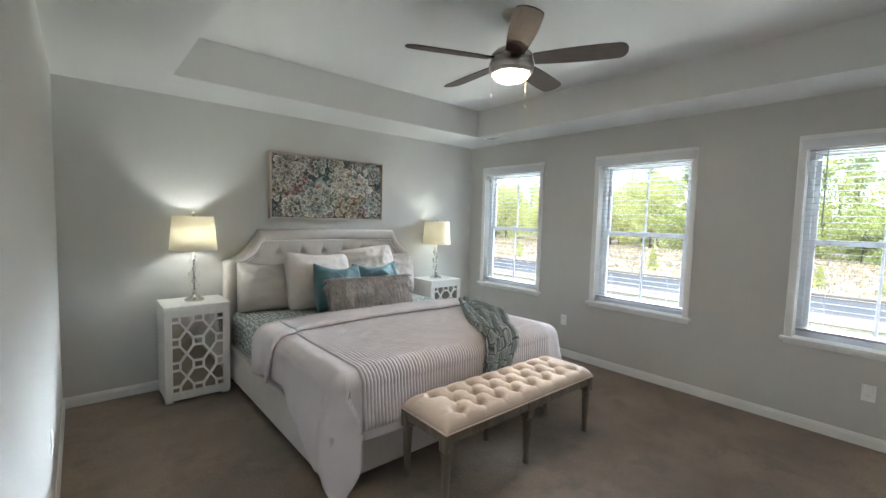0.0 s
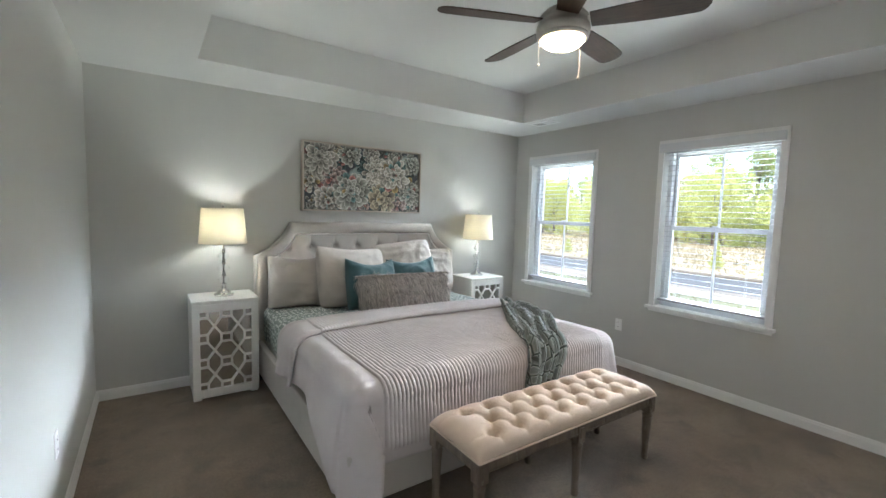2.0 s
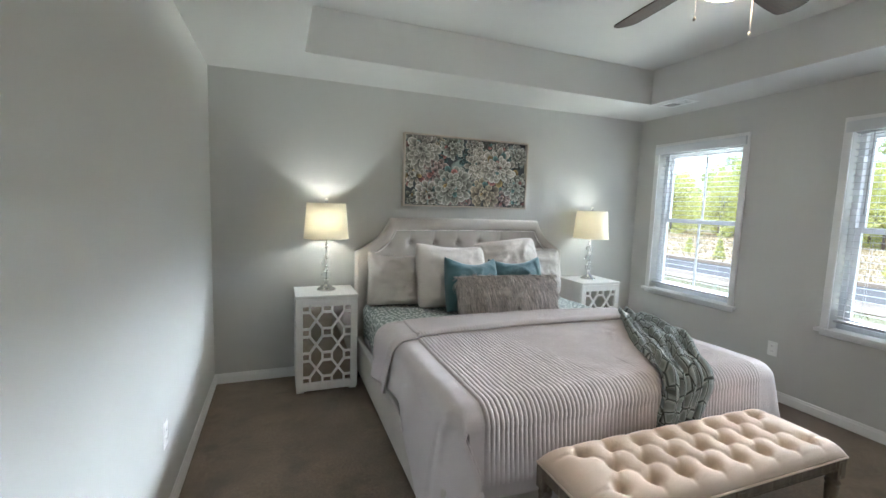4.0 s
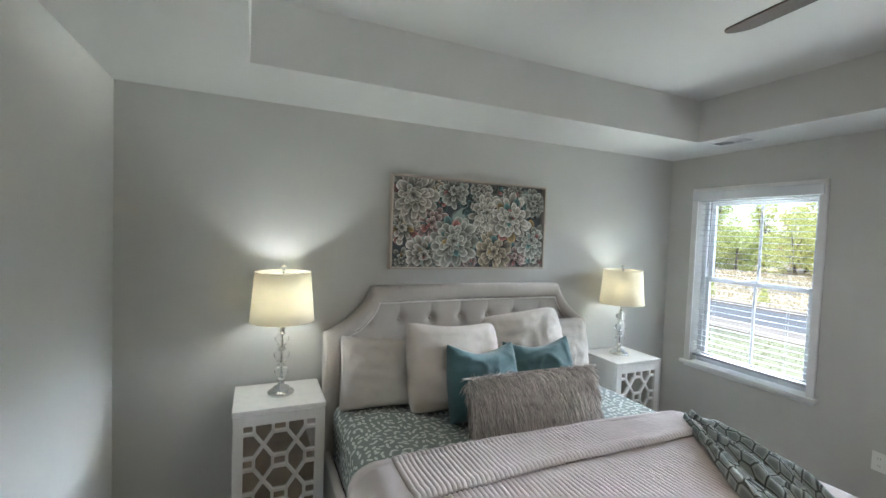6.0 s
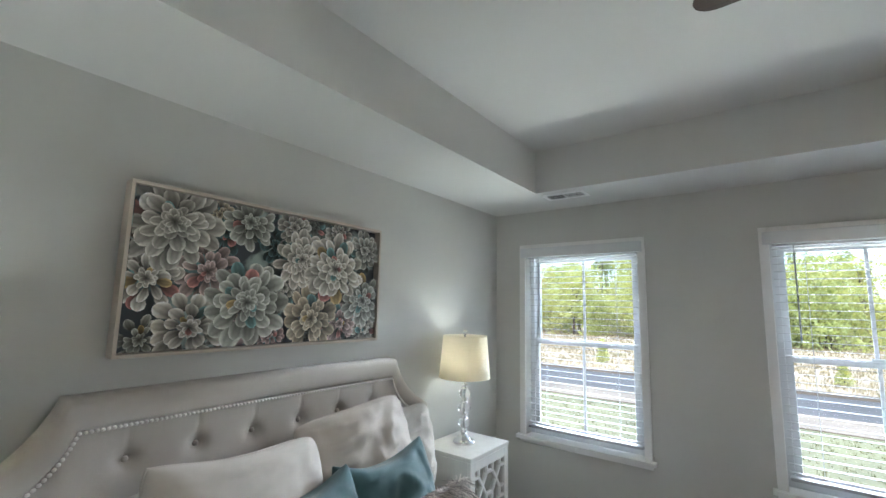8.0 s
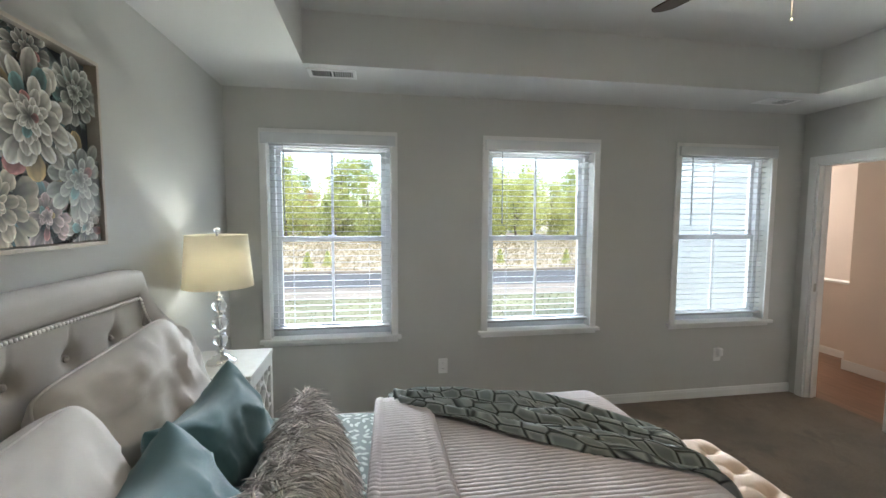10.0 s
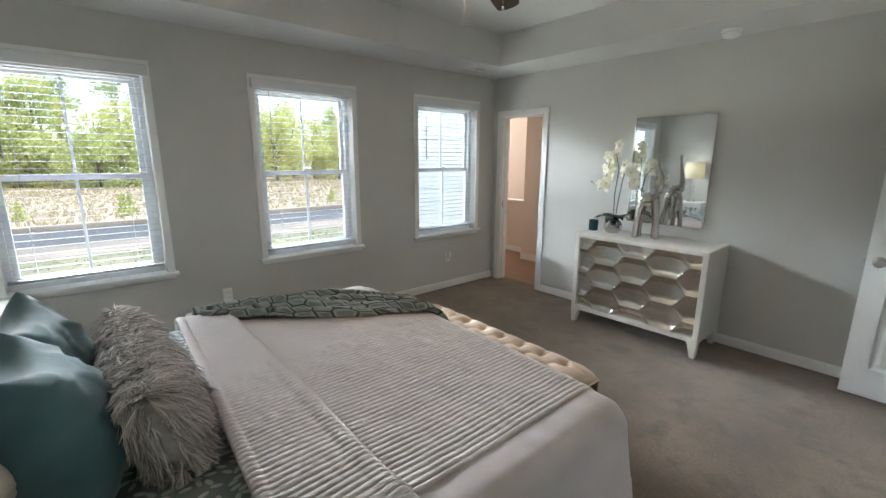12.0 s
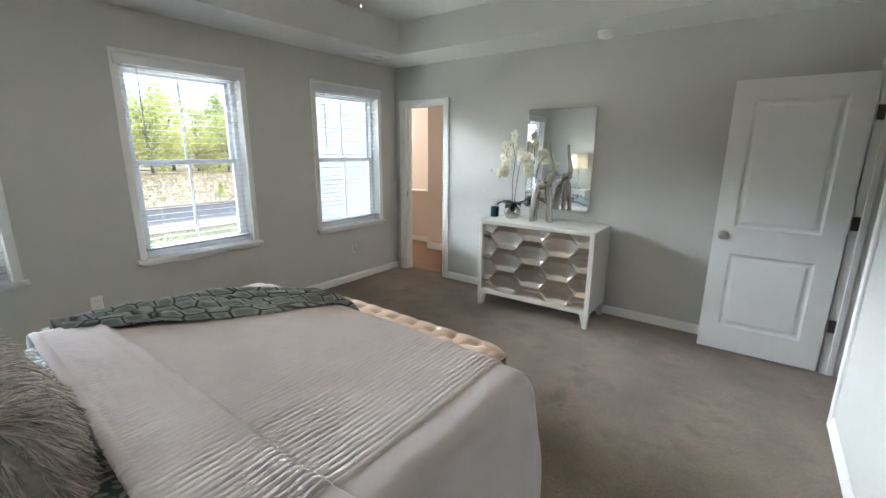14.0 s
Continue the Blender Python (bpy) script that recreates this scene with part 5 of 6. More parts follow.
def dresser():
    root = thing("dresser", pose(2.082, 0.512, 0, 0, 0, 1.0), "ivory dresser with three silver-leaf faceted hexagon drawers", "dresser")
    w, d, h = 1.10, 0.475, 0.850
    fr, lo, hi = 0.040, 0.165, h - 0.034
    part("top", one_box(-w / 2, w / 2, -d, 0, hi, h, 0.004), DRESSWHITE, root)
    for s in (-1, 1):
        a, b = sorted((s * w / 2, s * (w / 2 - fr)))
        part("side_panel", one_box(a, b, -d, 0, 0.125, hi, 0.003), DRESSWHITE, root)
    part("bottom_rail", one_box(-w / 2 + fr, w / 2 - fr, -d + 0.01, 0, 0.125, lo, 0.003), DRESSWHITE, root)
    part("back_panel", one_box(-w / 2 + fr, w / 2 - fr, -d, -d + 0.01, lo, hi), DRESSWHITE, root)
    for s in (-1, 1):
        for y0, y1, back in ((-0.055, 0.0, False), (-d, -d + 0.055, True)):
            bm = bmesh.new()
            o = s * w / 2
            i1, i0 = s * (w / 2 - 0.085), s * (w / 2 - 0.042)
            prism([(o, 0.128), (i1, 0.128), (s * (w / 2 - 0.070), 0.105), (i0, 0.0), (o - s * 0.010, 0.0)], y0, y1, bm)
            part("leg", bm, DRESSWHITE, root)
    x0, x1 = -w / 2 + fr, w / 2 - fr
    rows = 3
    rh = (hi - lo) / rows
    pw = 0.340                                        # pitch of the hexagon columns
    for k in range(rows):
        z0 = lo + k * rh
        drawer = part("drawer", one_box(x0 + 0.002, x1 - 0.002, -0.40, -0.036, z0 + 0.0015, z0 + rh - 0.0015), SILVERLEAF, root)
        for half in (0, 1):                           # whole hexagons on the row's middle, and those that the seam halves
            for c in range(-3, 4):
                if (c % 2 == 0) != bool(half):
                    continue
                cx = c * pw * 0.75 + 0.0
                for part_z in ((0.5,) if not half else (0.0, 1.0)):
                    cz = z0 + rh * part_z
                    bm = bmesh.new()
                    hw, bw, hh = 0.170, 0.092, rh * 0.5
                    lattice = []
                    for a in range(17):                # a scoop: steep dark lip above, broad flat middle, bright curved sill below
                        u = -1 + a / 8
                        half_h = hh * min(1.0, max(0.02, (1 - abs(u)) / (1 - bw / hw)))
                        deep = 0.032 * max(0.0, 1 - abs(u) ** 2.4)
                        sill = 0.24 * max(0.0, 1 - abs(u) ** 2)
                        col_ = []
                        for f in (0.0, 0.25, 0.5, 0.75, 1.0, 1.3, 2.0, 2.6, 3.0, 3.25, 4.0):
                            if f <= 1.0:               # the sill
                                v, q = sill * f, math.sin(f * math.pi / 2)
                            elif f <= 3.0:             # the middle, rising gently to the front
                                v, q = sill + (0.74 - sill) * (f - 1) / 2, 1.0 - 0.06 * (f - 1) / 2
                            else:                      # the lip
                                v, q = 0.74 + 0.26 * (f - 3), 0.94 * (4 - f)
                            col_.append(bm.verts.new((cx + u * hw, -0.002 - deep * q, cz - half_h + 2 * half_h * v)))
                        lattice.append(col_)
                    for a, b in zip(lattice, lattice[1:]):
                        for k2 in range(10):
                            bm.faces.new((a[k2], b[k2], b[k2 + 1], a[k2 + 1]))
                    for co, no in (((x0 + 0.002, 0, 0), (-1, 0, 0)), ((x1 - 0.002, 0, 0), (1, 0, 0)), ((0, 0, z0 + 0.0015), (0, 0, -1)), ((0, 0, z0 + rh - 0.0015), (0, 0, 1))):
                        bmesh.ops.bisect_plane(bm, geom=list(bm.verts) + list(bm.edges) + list(bm.faces), plane_co=co, plane_no=no, clear_outer=True)
                    if len(bm.faces):
                        part("hexagon_facet", bm, SILVERLEAF, drawer)
                    else:
                        bm.free()
    return root


dresser()


def wall_mirror():
    x0, x1, z0, z1 = 1.752, 2.414, 0.946, 1.890
    root = thing("wall_mirror", pose(x0, 0.0, z0, 0, 0, 0), "rectangular mirror in a thin silver frame", "mirror")
    w, h, f = x1 - x0, z1 - z0, 0.010
    part("frame", boxes((0, w, 0.002, 0.026, 0, f), (0, w, 0.002, 0.026, h - f, h), (0, f, 0.002, 0.026, f, h - f), (w - f, w, 0.002, 0.026, f, h - f), bevel=0.0012), CHROME, root, "thin brushed silver frame")
    part("glass", one_box(f, w - f, 0.006, 0.018, f, h - f), MIRROR, root)
    part("backing", one_box(f, w - f, 0.002, 0.0055, f, h - f), DARK, root)


wall_mirror()

PEWTER = material("polished_pewter", (0.62, 0.60, 0.57), 0.16, 1.0, vary=0.06, vary_scale=12, bump=0.03, bump_scale=30)
TOPZ = 0.850


def elephant():
    """A slender elephant with its trunk raised, cast in one piece."""
    bm = bmesh.new()

    def ball(c, r, s=(1, 1, 1)):
        bmesh.ops.create_uvsphere(bm, u_segments=20, v_segments=12, radius=r, matrix=Matrix.Translation(c) @ Matrix.Diagonal((*s, 1)))
    tube([(0.085, -0.030, 0.0), (0.080, -0.028, 0.10), (0.062, -0.022, 0.24), (0.045, -0.012, 0.33)], [0.026, 0.021, 0.027, 0.036], 16, bm)
    tube([(0.060, 0.045, 0.0), (0.058, 0.040, 0.10), (0.048, 0.030, 0.24), (0.038, 0.014, 0.33)], [0.026, 0.021, 0.027, 0.036], 16, bm)
    tube([(-0.085, -0.030, 0.0), (-0.083, -0.028, 0.10), (-0.068, -0.020, 0.24), (-0.045, -0.010, 0.32)], [0.026, 0.022, 0.030, 0.040], 16, bm)
    tube([(-0.060, 0.045, 0.0), (-0.058, 0.040, 0.10), (-0.050, 0.030, 0.24), (-0.038, 0.014, 0.32)], [0.026, 0.022, 0.030, 0.040], 16, bm)
    ball((0.0, 0.0, 0.335), 0.062, (1.35, 0.85, 0.95))
    ball((0.052, 0.0, 0.405), 0.042, (1.0, 0.95, 1.05))
    tube([(0.055, 0.0, 0.40), (0.082, 0.0, 0.455), (0.072, 0.0, 0.53), (0.050, 0.0, 0.60), (0.040, 0.0, 0.665), (0.036, 0.0, 0.715)], [0.036, 0.028, 0.021, 0.017, 0.014, 0.015], 14, bm)
    for s in (-1, 1):
        ball((0.030, s * 0.045, 0.40), 0.042, (0.75, 0.25, 1.0))
        tube([(0.085, s * 0.022, 0.405), (0.110, s * 0.026, 0.395), (0.128, s * 0.024, 0.410)], [0.007, 0.005, 0.002], 8, bm)
    tube([(-0.075, 0, 0.35), (-0.10, 0, 0.31), (-0.105, 0, 0.25)], [0.008, 0.006, 0.005], 8, bm)
    ob = part("elephant_figurine", bm, PEWTER, None, "", True)
    rm = ob.modifiers.new("skin", "REMESH")
    rm.mode, rm.voxel_size, rm.use_smooth_shade = "VOXEL", 0.0055, True
    sm = ob.modifiers.new("soften", "SMOOTH")
    sm.factor, sm.iterations = 0.6, 5
    ob.matrix_world = pose(2.115, 0.265, TOPZ, 0, 0, 200)
    tagged(ob, "polished silver elephant figurine with trunk raised high", "figurine")


elephant()

PETAL = leafy("white_orchid_petal", (0.82, 0.82, 0.78), 0.15)
STEMGREEN = material("dark_stem", (0.035, 0.05, 0.025), 0.6, vary=0.2)
ORCHIDLEAF = material("dark_orchid_leaf", (0.015, 0.035, 0.018), 0.35, vary=0.2, vary_scale=12)


def orchid():
    root = thing("orchid", pose(2.435, 0.235, TOPZ), "white artificial orchid in a faceted silver pot", "plant")
    part("pot", lathe([(0, 0), (0.052, 0), (0.084, 0.050), (0.080, 0.078), (0.060, 0.118), (0.055, 0.118), (0.068, 0.08), (0, 0.07)], 9), PEWTER, root, "faceted polished silver pot")
    part("moss", lathe([(0, 0.114), (0.026, 0.115), (0.056, 0.108), (0.058, 0.098), (0, 0.098)], 14), ORCHIDLEAF, root)
    for k in range(8):
        t = k * 0.79 + 0.2
        L = 0.155 + 0.035 * ((k * 7) % 3)

        def leaf(u, v, t=t, L=L, k=k):
            r = L * v
            wd = 0.036 * math.sin(math.pi * min(1.0, 0.15 + 0.85 * v)) ** 0.7 * (2 * u - 1)
            z = 0.105 + 0.075 * math.sin(v * 2.1) - 0.055 * v * v - 0.15 * abs(2 * u - 1) * 0.02 + (k % 2) * 0.02 * v
            return (r * math.cos(t) - wd * math.sin(t), r * math.sin(t) + wd * math.cos(t), z)
        solid(mesh_part("leaf", grid("leaf", 6, 12, leaf), ORCHIDLEAF, root, "", True), 0.002)
    bm = bmesh.new()
    for k in range(5):
        big = k in (1, 4)
        t = 2 * math.pi * k / 5 + 0.31
        ln, wd = (0.040, 0.021) if big else (0.038, 0.013)
        ring = []
        for f, g in ((0.0, 0.25), (0.3, 0.8), (0.6, 1.0), (0.85, 0.75), (1.0, 0.1)):
            ring.append([bm.verts.new((0.004 + 0.006 * math.sin(f * 2.5) - 0.003 * abs(s), (ln * f) * math.cos(t) - wd * g * s * math.sin(t), (ln * f) * math.sin(t) + wd * g * s * math.cos(t))) for s in (-1, 0, 1)])
        for a, b in zip(ring, ring[1:]):
            for i in range(2):
                bm.faces.new((a[i], a[i + 1], b[i + 1], b[i]))
    petals = bpy.data.meshes.new("flower")
    bm.to_mesh(petals)
    bm.free()
    petals.materials.append(PETAL)
    LIP = material("orchid_lip", (0.66, 0.60, 0.40), 0.6, vary=0.1)
    lip = bpy.data.meshes.new("lip")
    bm = lathe([(0, 0.016), (0.004, 0.014), (0.008, 0.006), (0.005, 0.0), (0, 0)], 8)
    bm.to_mesh(lip)
    bm.free()
    lip.materials.append(LIP)
    rng = np.random.default_rng(3)
    stems = [[(0, 0, 0.09), (0.010, 0.0, 0.35), (-0.01, 0.0, 0.58), (0.015, 0.02, 0.72), (0.045, 0.04, 0.69), (0.070, 0.05, 0.58), (0.085, 0.05, 0.45), (0.125, 0.05, 0.40)],
             [(-0.015, 0, 0.09), (-0.030, 0.0, 0.30), (-0.055, 0.0, 0.50), (-0.095, 0.03, 0.585), (-0.155, 0.04, 0.575), (-0.195, 0.05, 0.49), (-0.235, 0.05, 0.42)]]
    for n, st in enumerate(stems):
        part("stem", tube(st, [0.004] * 3 + [0.003] * (len(st) - 3), 6), STEMGREEN, root, "", True)
        for k in range(15 if n == 0 else 14):
            f = 2.6 + (len(st) - 1 - 2.6) * k / 14.5
            i = min(int(f), len(st) - 2)
            p = Vector(st[i]).lerp(Vector(st[i + 1]), f - i) + Vector(rng.normal(0, 0.026, 3))
            m = Matrix.Translation(p) @ pose(0, 0, 0, rng.uniform(-40, 40), rng.uniform(-35, 25), rng.uniform(35, 140)) @ Matrix.Scale(rng.uniform(1.1, 1.5), 4)
            fl = new("flower", petals)
            fl.parent, fl.matrix_basis = root, m
            li = new("lip", lip)
            li.parent, li.matrix_basis = fl, pose(0.002, 0, -0.003, 0, 90, 0)
        for k in range(4):
            e = Vector(st[-1]) + Vector(rng.normal(0, 0.022, 3)) + Vector((0.02 * (1 if n == 0 else -1), 0, 0.02 * k - 0.01))
            part("bud", lathe([(0, -0.008), (0.006, -0.003), (0.006, 0.004), (0, 0.010)], 8), STEMGREEN, root, "", True, Matrix.Translation(e))
            part("twig", tube([Vector(st[-1]), e], 0.0013, 5), STEMGREEN, root)


orchid()


def candle():
    root = thing("jar_candle", pose(2.625, 0.245, TOPZ), "dark teal glass jar candle", "candle")
    part("jar", lathe([(0, 0), (0.040, 0), (0.043, 0.004), (0.044, 0.100), (0.041, 0.100), (0.040, 0.008), (0, 0.008)], 32), material("teal_glass", (0.012, 0.055, 0.075), 0.12, vary=0.05, coat=0.5), root, "", True)
    part("wax", lathe([(0, 0.072), (0.0405, 0.072), (0.0405, 0.0085), (0, 0.0085)], 24), material("grey_wax", (0.30, 0.36, 0.38), 0.5), root, "", True)
    part("wick", tube([(0, 0, 0.07), (0.001, 0, 0.082)], 0.001, 5), DARK, root)


candle()

# ---- ceiling and wall fittings ----
ESPRESSO = material("espresso_blade", (0.050, 0.030, 0.021), 0.55, vary=0.25, vary_scale=7, bump=0.12, bump_scale=60, stretch=(1, 9, 1))
BOWL = glowing("lit_frosted_bowl", (1.0, 0.70, 0.42), 10.0)
ESPRESSO.node_tree.nodes["Principled BSDF"].inputs["Specular IOR Level"].default_value = 0.22


def ceiling_fan():
    cx, cy = 2.155, 2.29
    root = thing("ceiling_fan", pose(cx, cy, HIGH), "brushed nickel ceiling fan with dark blades and lit bowl", "ceiling fan")
    part("canopy", lathe([(0, 0), (0.068, 0), (0.068, -0.008), (0.055, -0.030), (0.030, -0.052), (0.020, -0.056), (0, -0.056)], 36), NICKEL, root, "", True)
    part("downrod", tube([(0, 0, -0.05), (0, 0, -0.215)], 0.0135, 16), NICKEL, root, "", True)
    part("motor_housing", lathe([(0, -0.190), (0.030, -0.192), (0.050, -0.200), (0.098, -0.222), (0.124, -0.248), (0.130, -0.262), (0.124, -0.265), (0.124, -0.292), (0.134, -0.296), (0.137, -0.312), (0.134, -0.338), (0.118, -0.352), (0, -0.352)], 48), NICKEL, root, "", True)
    part("light_ring", lathe([(0.128, -0.340), (0.131, -0.350), (0.126, -0.362), (0.116, -0.366), (0.116, -0.350), (0.128, -0.340)], 48), NICKEL, root, "", True)
    part("glass_bowl", lathe([(0.110, -0.350), (0.110, -0.363), (0.100, -0.381), (0.078, -0.395), (0.044, -0.404), (0, -0.407)], 40), BOWL, root, "frosted white glass bowl, glowing", True)
    bladed = None
    for k in range(5):
        a = 12 + 72 * k
        m = pose(0, 0, -0.278, 0, 0, a)
        if bladed is None:
            bm = bmesh.new()
            prof = []
            for f in [k / 20 for k in range(19)] + [0.93, 0.955, 0.975, 0.99, 1.0]:
                prof.append((0.135 + 0.525 * f, (0.054 + 0.020 * math.sin(f * 2.4)) * math.sqrt(max(0.06, 1 - max(0.0, (f - 0.90) / 0.10) ** 2.5))))
            top = [[bm.verts.new((x, s * w, 0.003)) for s in (-1, 1)] for x, w in prof]
            bot = [[bm.verts.new((x, s * w, -0.003)) for s in (-1, 1)] for x, w in prof]
            for i in range(len(prof) - 1):
                bm.faces.new((top[i][0], top[i + 1][0], top[i + 1][1], top[i][1]))
                bm.faces.new((bot[i][0], bot[i][1], bot[i + 1][1], bot[i + 1][0]))
                for s in (0, 1):
                    bm.faces.new((top[i][s], bot[i][s], bot[i + 1][s], top[i + 1][s]))
            bm.faces.new((top[0][0], top[0][1], bot[0][1], bot[0][0]))
            bm.faces.new((top[-1][0], bot[-1][0], bot[-1][1], top[-1][1]))
            bmesh.ops.rotate(bm, verts=bm.verts, cent=(0, 0, 0), matrix=Matrix.Rotation(radians(-13), 3, "X"))
            bmesh.ops.recalc_face_normals(bm, faces=bm.faces)
            ob = part("blade", bm, ESPRESSO, root, "dark espresso wood blade", False, m)
            bladed = ob.data
            b2 = one_box(0.10, 0.235, -0.024, 0.024, 0.0035, 0.008, 0.002, 1)
            bmesh.ops.rotate(b2, verts=b2.verts, cent=(0, 0, 0), matrix=Matrix.Rotation(radians(-13), 3, "X"))
            ir = part("blade_iron", b2, NICKEL, ob)
            iron = ir.data
        else:
            ob = new("blade", bladed)
            ob.parent, ob.matrix_basis = root, m
            tagged(ob, "dark espresso wood blade")
            ir = new("blade_iron", iron)
            ir.parent = ob
    for x, y, z in ((0.142, 0.0, -0.532), (-0.150, 0.02, -0.520)):
        ch = part("pull_chain", tube([(x * 0.86, y, -0.335), (x, y, -0.345), (x, y, z + 0.02)], 0.0008, 6), NICKEL, root)
        part("pull_knob", lathe([(0, 0), (0.004, 0.002), (0.0065, 0.008), (0.005, 0.014), (0.002, 0.019), (0, 0.020)], 12), NICKEL, ch, "small brass pull", True, Matrix.Translation((x, y, z - 0.004)))


ceiling_fan()


def vent(m, label):
    root = thing("ceiling_vent", m, label, "vent", "ceiling vents")
    w, d = 0.155, 0.29
    part("frame", boxes((-w / 2, w / 2, -d / 2, -d / 2 + 0.022, -0.006, 0), (-w / 2, w / 2, d / 2 - 0.022, d / 2, -0.006, 0), (-w / 2, -w / 2 + 0.022, -d / 2 + 0.022, d / 2 - 0.022, -0.006, 0), (w / 2 - 0.022, w / 2, -d / 2 + 0.022, d / 2 - 0.022, -0.006, 0), bevel=0.001), TRIM, root)
    # Near-black sheet in place of a shaded duct behind the louvres.
    part("backing", one_box(-w / 2 + 0.02, w / 2 - 0.02, -d / 2 + 0.02, d / 2 - 0.02, -0.0015, -0.0005), DARK, root)
    part("divider", one_box(-w / 2 + 0.02, w / 2 - 0.02, -0.005, 0.005, -0.006, -0.002), TRIM, root)
    for k in range(18):
        y = -d / 2 + 0.030 + k * (d - 0.06) / 17
        if abs(y) > 0.008:
            part("louvre", one_box(-w / 2 + 0.022, w / 2 - 0.022, -0.0020, 0.0020, -0.0005, 0.0005), TRIM, root, m=pose(0, y, -0.005, 38 if y > 0 else -38, 0, 0))


vent(pose(3.815, 3.915, LOW), "white louvred air vent in the soffit")
vent(pose(3.875, 0.64, LOW), "white louvred air vent in the soffit")
det = thing("smoke_detector", pose(1.675, 0.225, LOW), "round white smoke detector on the soffit", "smoke detector")
part("base", lathe([(0, 0), (0.066, 0), (0.066, -0.014), (0, -0.014)], 32), PLASTIC, det, "", True)
part("cover", lathe([(0, -0.014), (0.052, -0.014), (0.052, -0.020), (0.060, -0.022), (0.060, -0.034), (0.048, -0.050), (0.030, -0.056), (0, -0.056)], 32), PLASTIC, det, "", True)


def outlet(m, label, plugged=False):
    root = thing("wall_outlet", m, label, "outlet", "wall outlets")
    part("plate", one_box(-0.036, 0.036, 0.0, 0.005, -0.058, 0.058, 0.003), PLASTIC, root)
    for z in (-0.022, 0.022):
        part("socket", one_box(-0.017, 0.017, 0.0052, 0.007, z - 0.014, z + 0.014, 0.003), PLASTIC, root)
        # Dark slivers on the socket's face, coloured like the shade in its holes.
        for x in (-0.006, 0.006):
            part("slot", one_box(x - 0.001, x + 0.001, 0.0072, 0.0078, z - 0.004, z + 0.005), DARK, root)
    if plugged:
        part("plug_in_freshener", one_box(-0.022, 0.022, 0.008, 0.050, -0.005, 0.062, 0.010, 3), PLASTIC, root, "white plug-in air freshener")


outlet(pose(W, 3.152, 0.405, 0, 0, 90), "white duplex wall outlet below the windows")
outlet(pose(W, 0.745, 0.375, 0, 0, 90), "white wall outlet with a plug-in freshener", True)
outlet(pose(0, 3.15, 0.41, 0, 0, -90), "white duplex wall outlet beside the entrance wall")

bath_lamp = thing("bathroom_ceiling_light", pose(4.9, -2.2, 2.6), "round white ceiling light in the bathroom", "lamp")
part("fixture", lathe([(0, 0), (0.14, 0), (0.14, -0.03), (0.12, -0.05), (0, -0.06)], 28), PLASTIC, bath_lamp, "", True)
pic = thing("bathroom_picture", pose(5.62, -3.6, 1.15), "tall pale framed picture on the bathroom wall", "picture")
part("frame", boxes((-0.2, 0.2, 0, 0.025, 0, 0.03), (-0.2, 0.2, 0, 0.025, 0.57, 0.6), (-0.2, -0.17, 0, 0.025, 0.03, 0.57), (0.17, 0.2, 0, 0.025, 0.03, 0.57)), NICKEL, pic)
part("print", one_box(-0.17, 0.17, 0.002, 0.012, 0.03, 0.57), material("pale_print", (0.55, 0.48, 0.46), 0.6, vary=0.3, vary_scale=6), pic)

# ---- outside ----
GRASS = material("lawn_grass", (0.070, 0.068, 0.030), 0.9, vary=0.35, vary_scale=0.8, bump=0.6, bump_scale=40)
MEADOW = material("dry_meadow", (0.215, 0.172, 0.12), 0.95, vary=0.3, vary_scale=0.25, bump=0.8, bump_scale=12, patch_tone=(0.13, 0.125, 0.06, 0.4, 0.58))
GRAVEL = material("pale_soil", (0.115, 0.092, 0.072), 0.95, vary=0.2, vary_scale=1.0, bump=0.6, bump_scale=30)
ROAD = material("grey_asphalt", (0.045, 0.042, 0.042), 0.95, vary=0.15, vary_scale=0.7, bump=0.4, bump_scale=80)
structure("ground", one_box(4.36, 700, -600, 600, GROUND - 0.3, GROUND), GRASS, "mown green lawn")
structure("pavement", one_box(11.2, 12.6, -60, 70, GROUND, GROUND + 0.02), GRAVEL, "pale soil strip beside the road")
structure("road", one_box(12.6, 15.4, -90, 100, GROUND - 0.1, GROUND + 0.012), ROAD, "narrow grey asphalt road")
structure("meadow", one_box(15.4, 400, -300, 300, GROUND - 0.1, GROUND + 0.05), MEADOW, "dry straw-coloured meadow")
structure("kerb", one_box(15.38, 15.55, -90, 100, GROUND, GROUND + 0.12, 0.02), GRAVEL, "pale concrete kerb")

SIDING = material("white_siding", (0.28, 0.28, 0.275), 0.5, vary=0.02, spread=0.02)
wing = tagged(thing("house_wing", Matrix.Translation((4.36, -0.12, GROUND)), "white lap-sided wing of the same house", "house"), kind="structure")
part("wall", one_box(0.0, 2.3, -3.6, -0.02, 0.0, 0.38), SIDING, wing)
part("upper_wall", one_box(0.0, 2.3, -3.6, -0.02, 3.2, 5.4), SIDING, wing)
for k in range(30):
    bm = bmesh.new()
    z = 0.05 + k * 0.178
    va = [bm.verts.new((x, y, zz)) for x in (0.0, 2.3) for y, zz in ((-0.02, z), (0.016, z), (0.002, z + 0.178), (-0.02, z + 0.178))]
    for q in ((0, 1, 2, 3), (7, 6, 5, 4), (0, 4, 5, 1), (1, 5, 6, 2), (2, 6, 7, 3), (3, 7, 4, 0)):
        bm.faces.new([va[i] for i in q])
    bmesh.ops.recalc_face_normals(bm, faces=bm.faces)
    part("siding_board", bm, SIDING, wing)

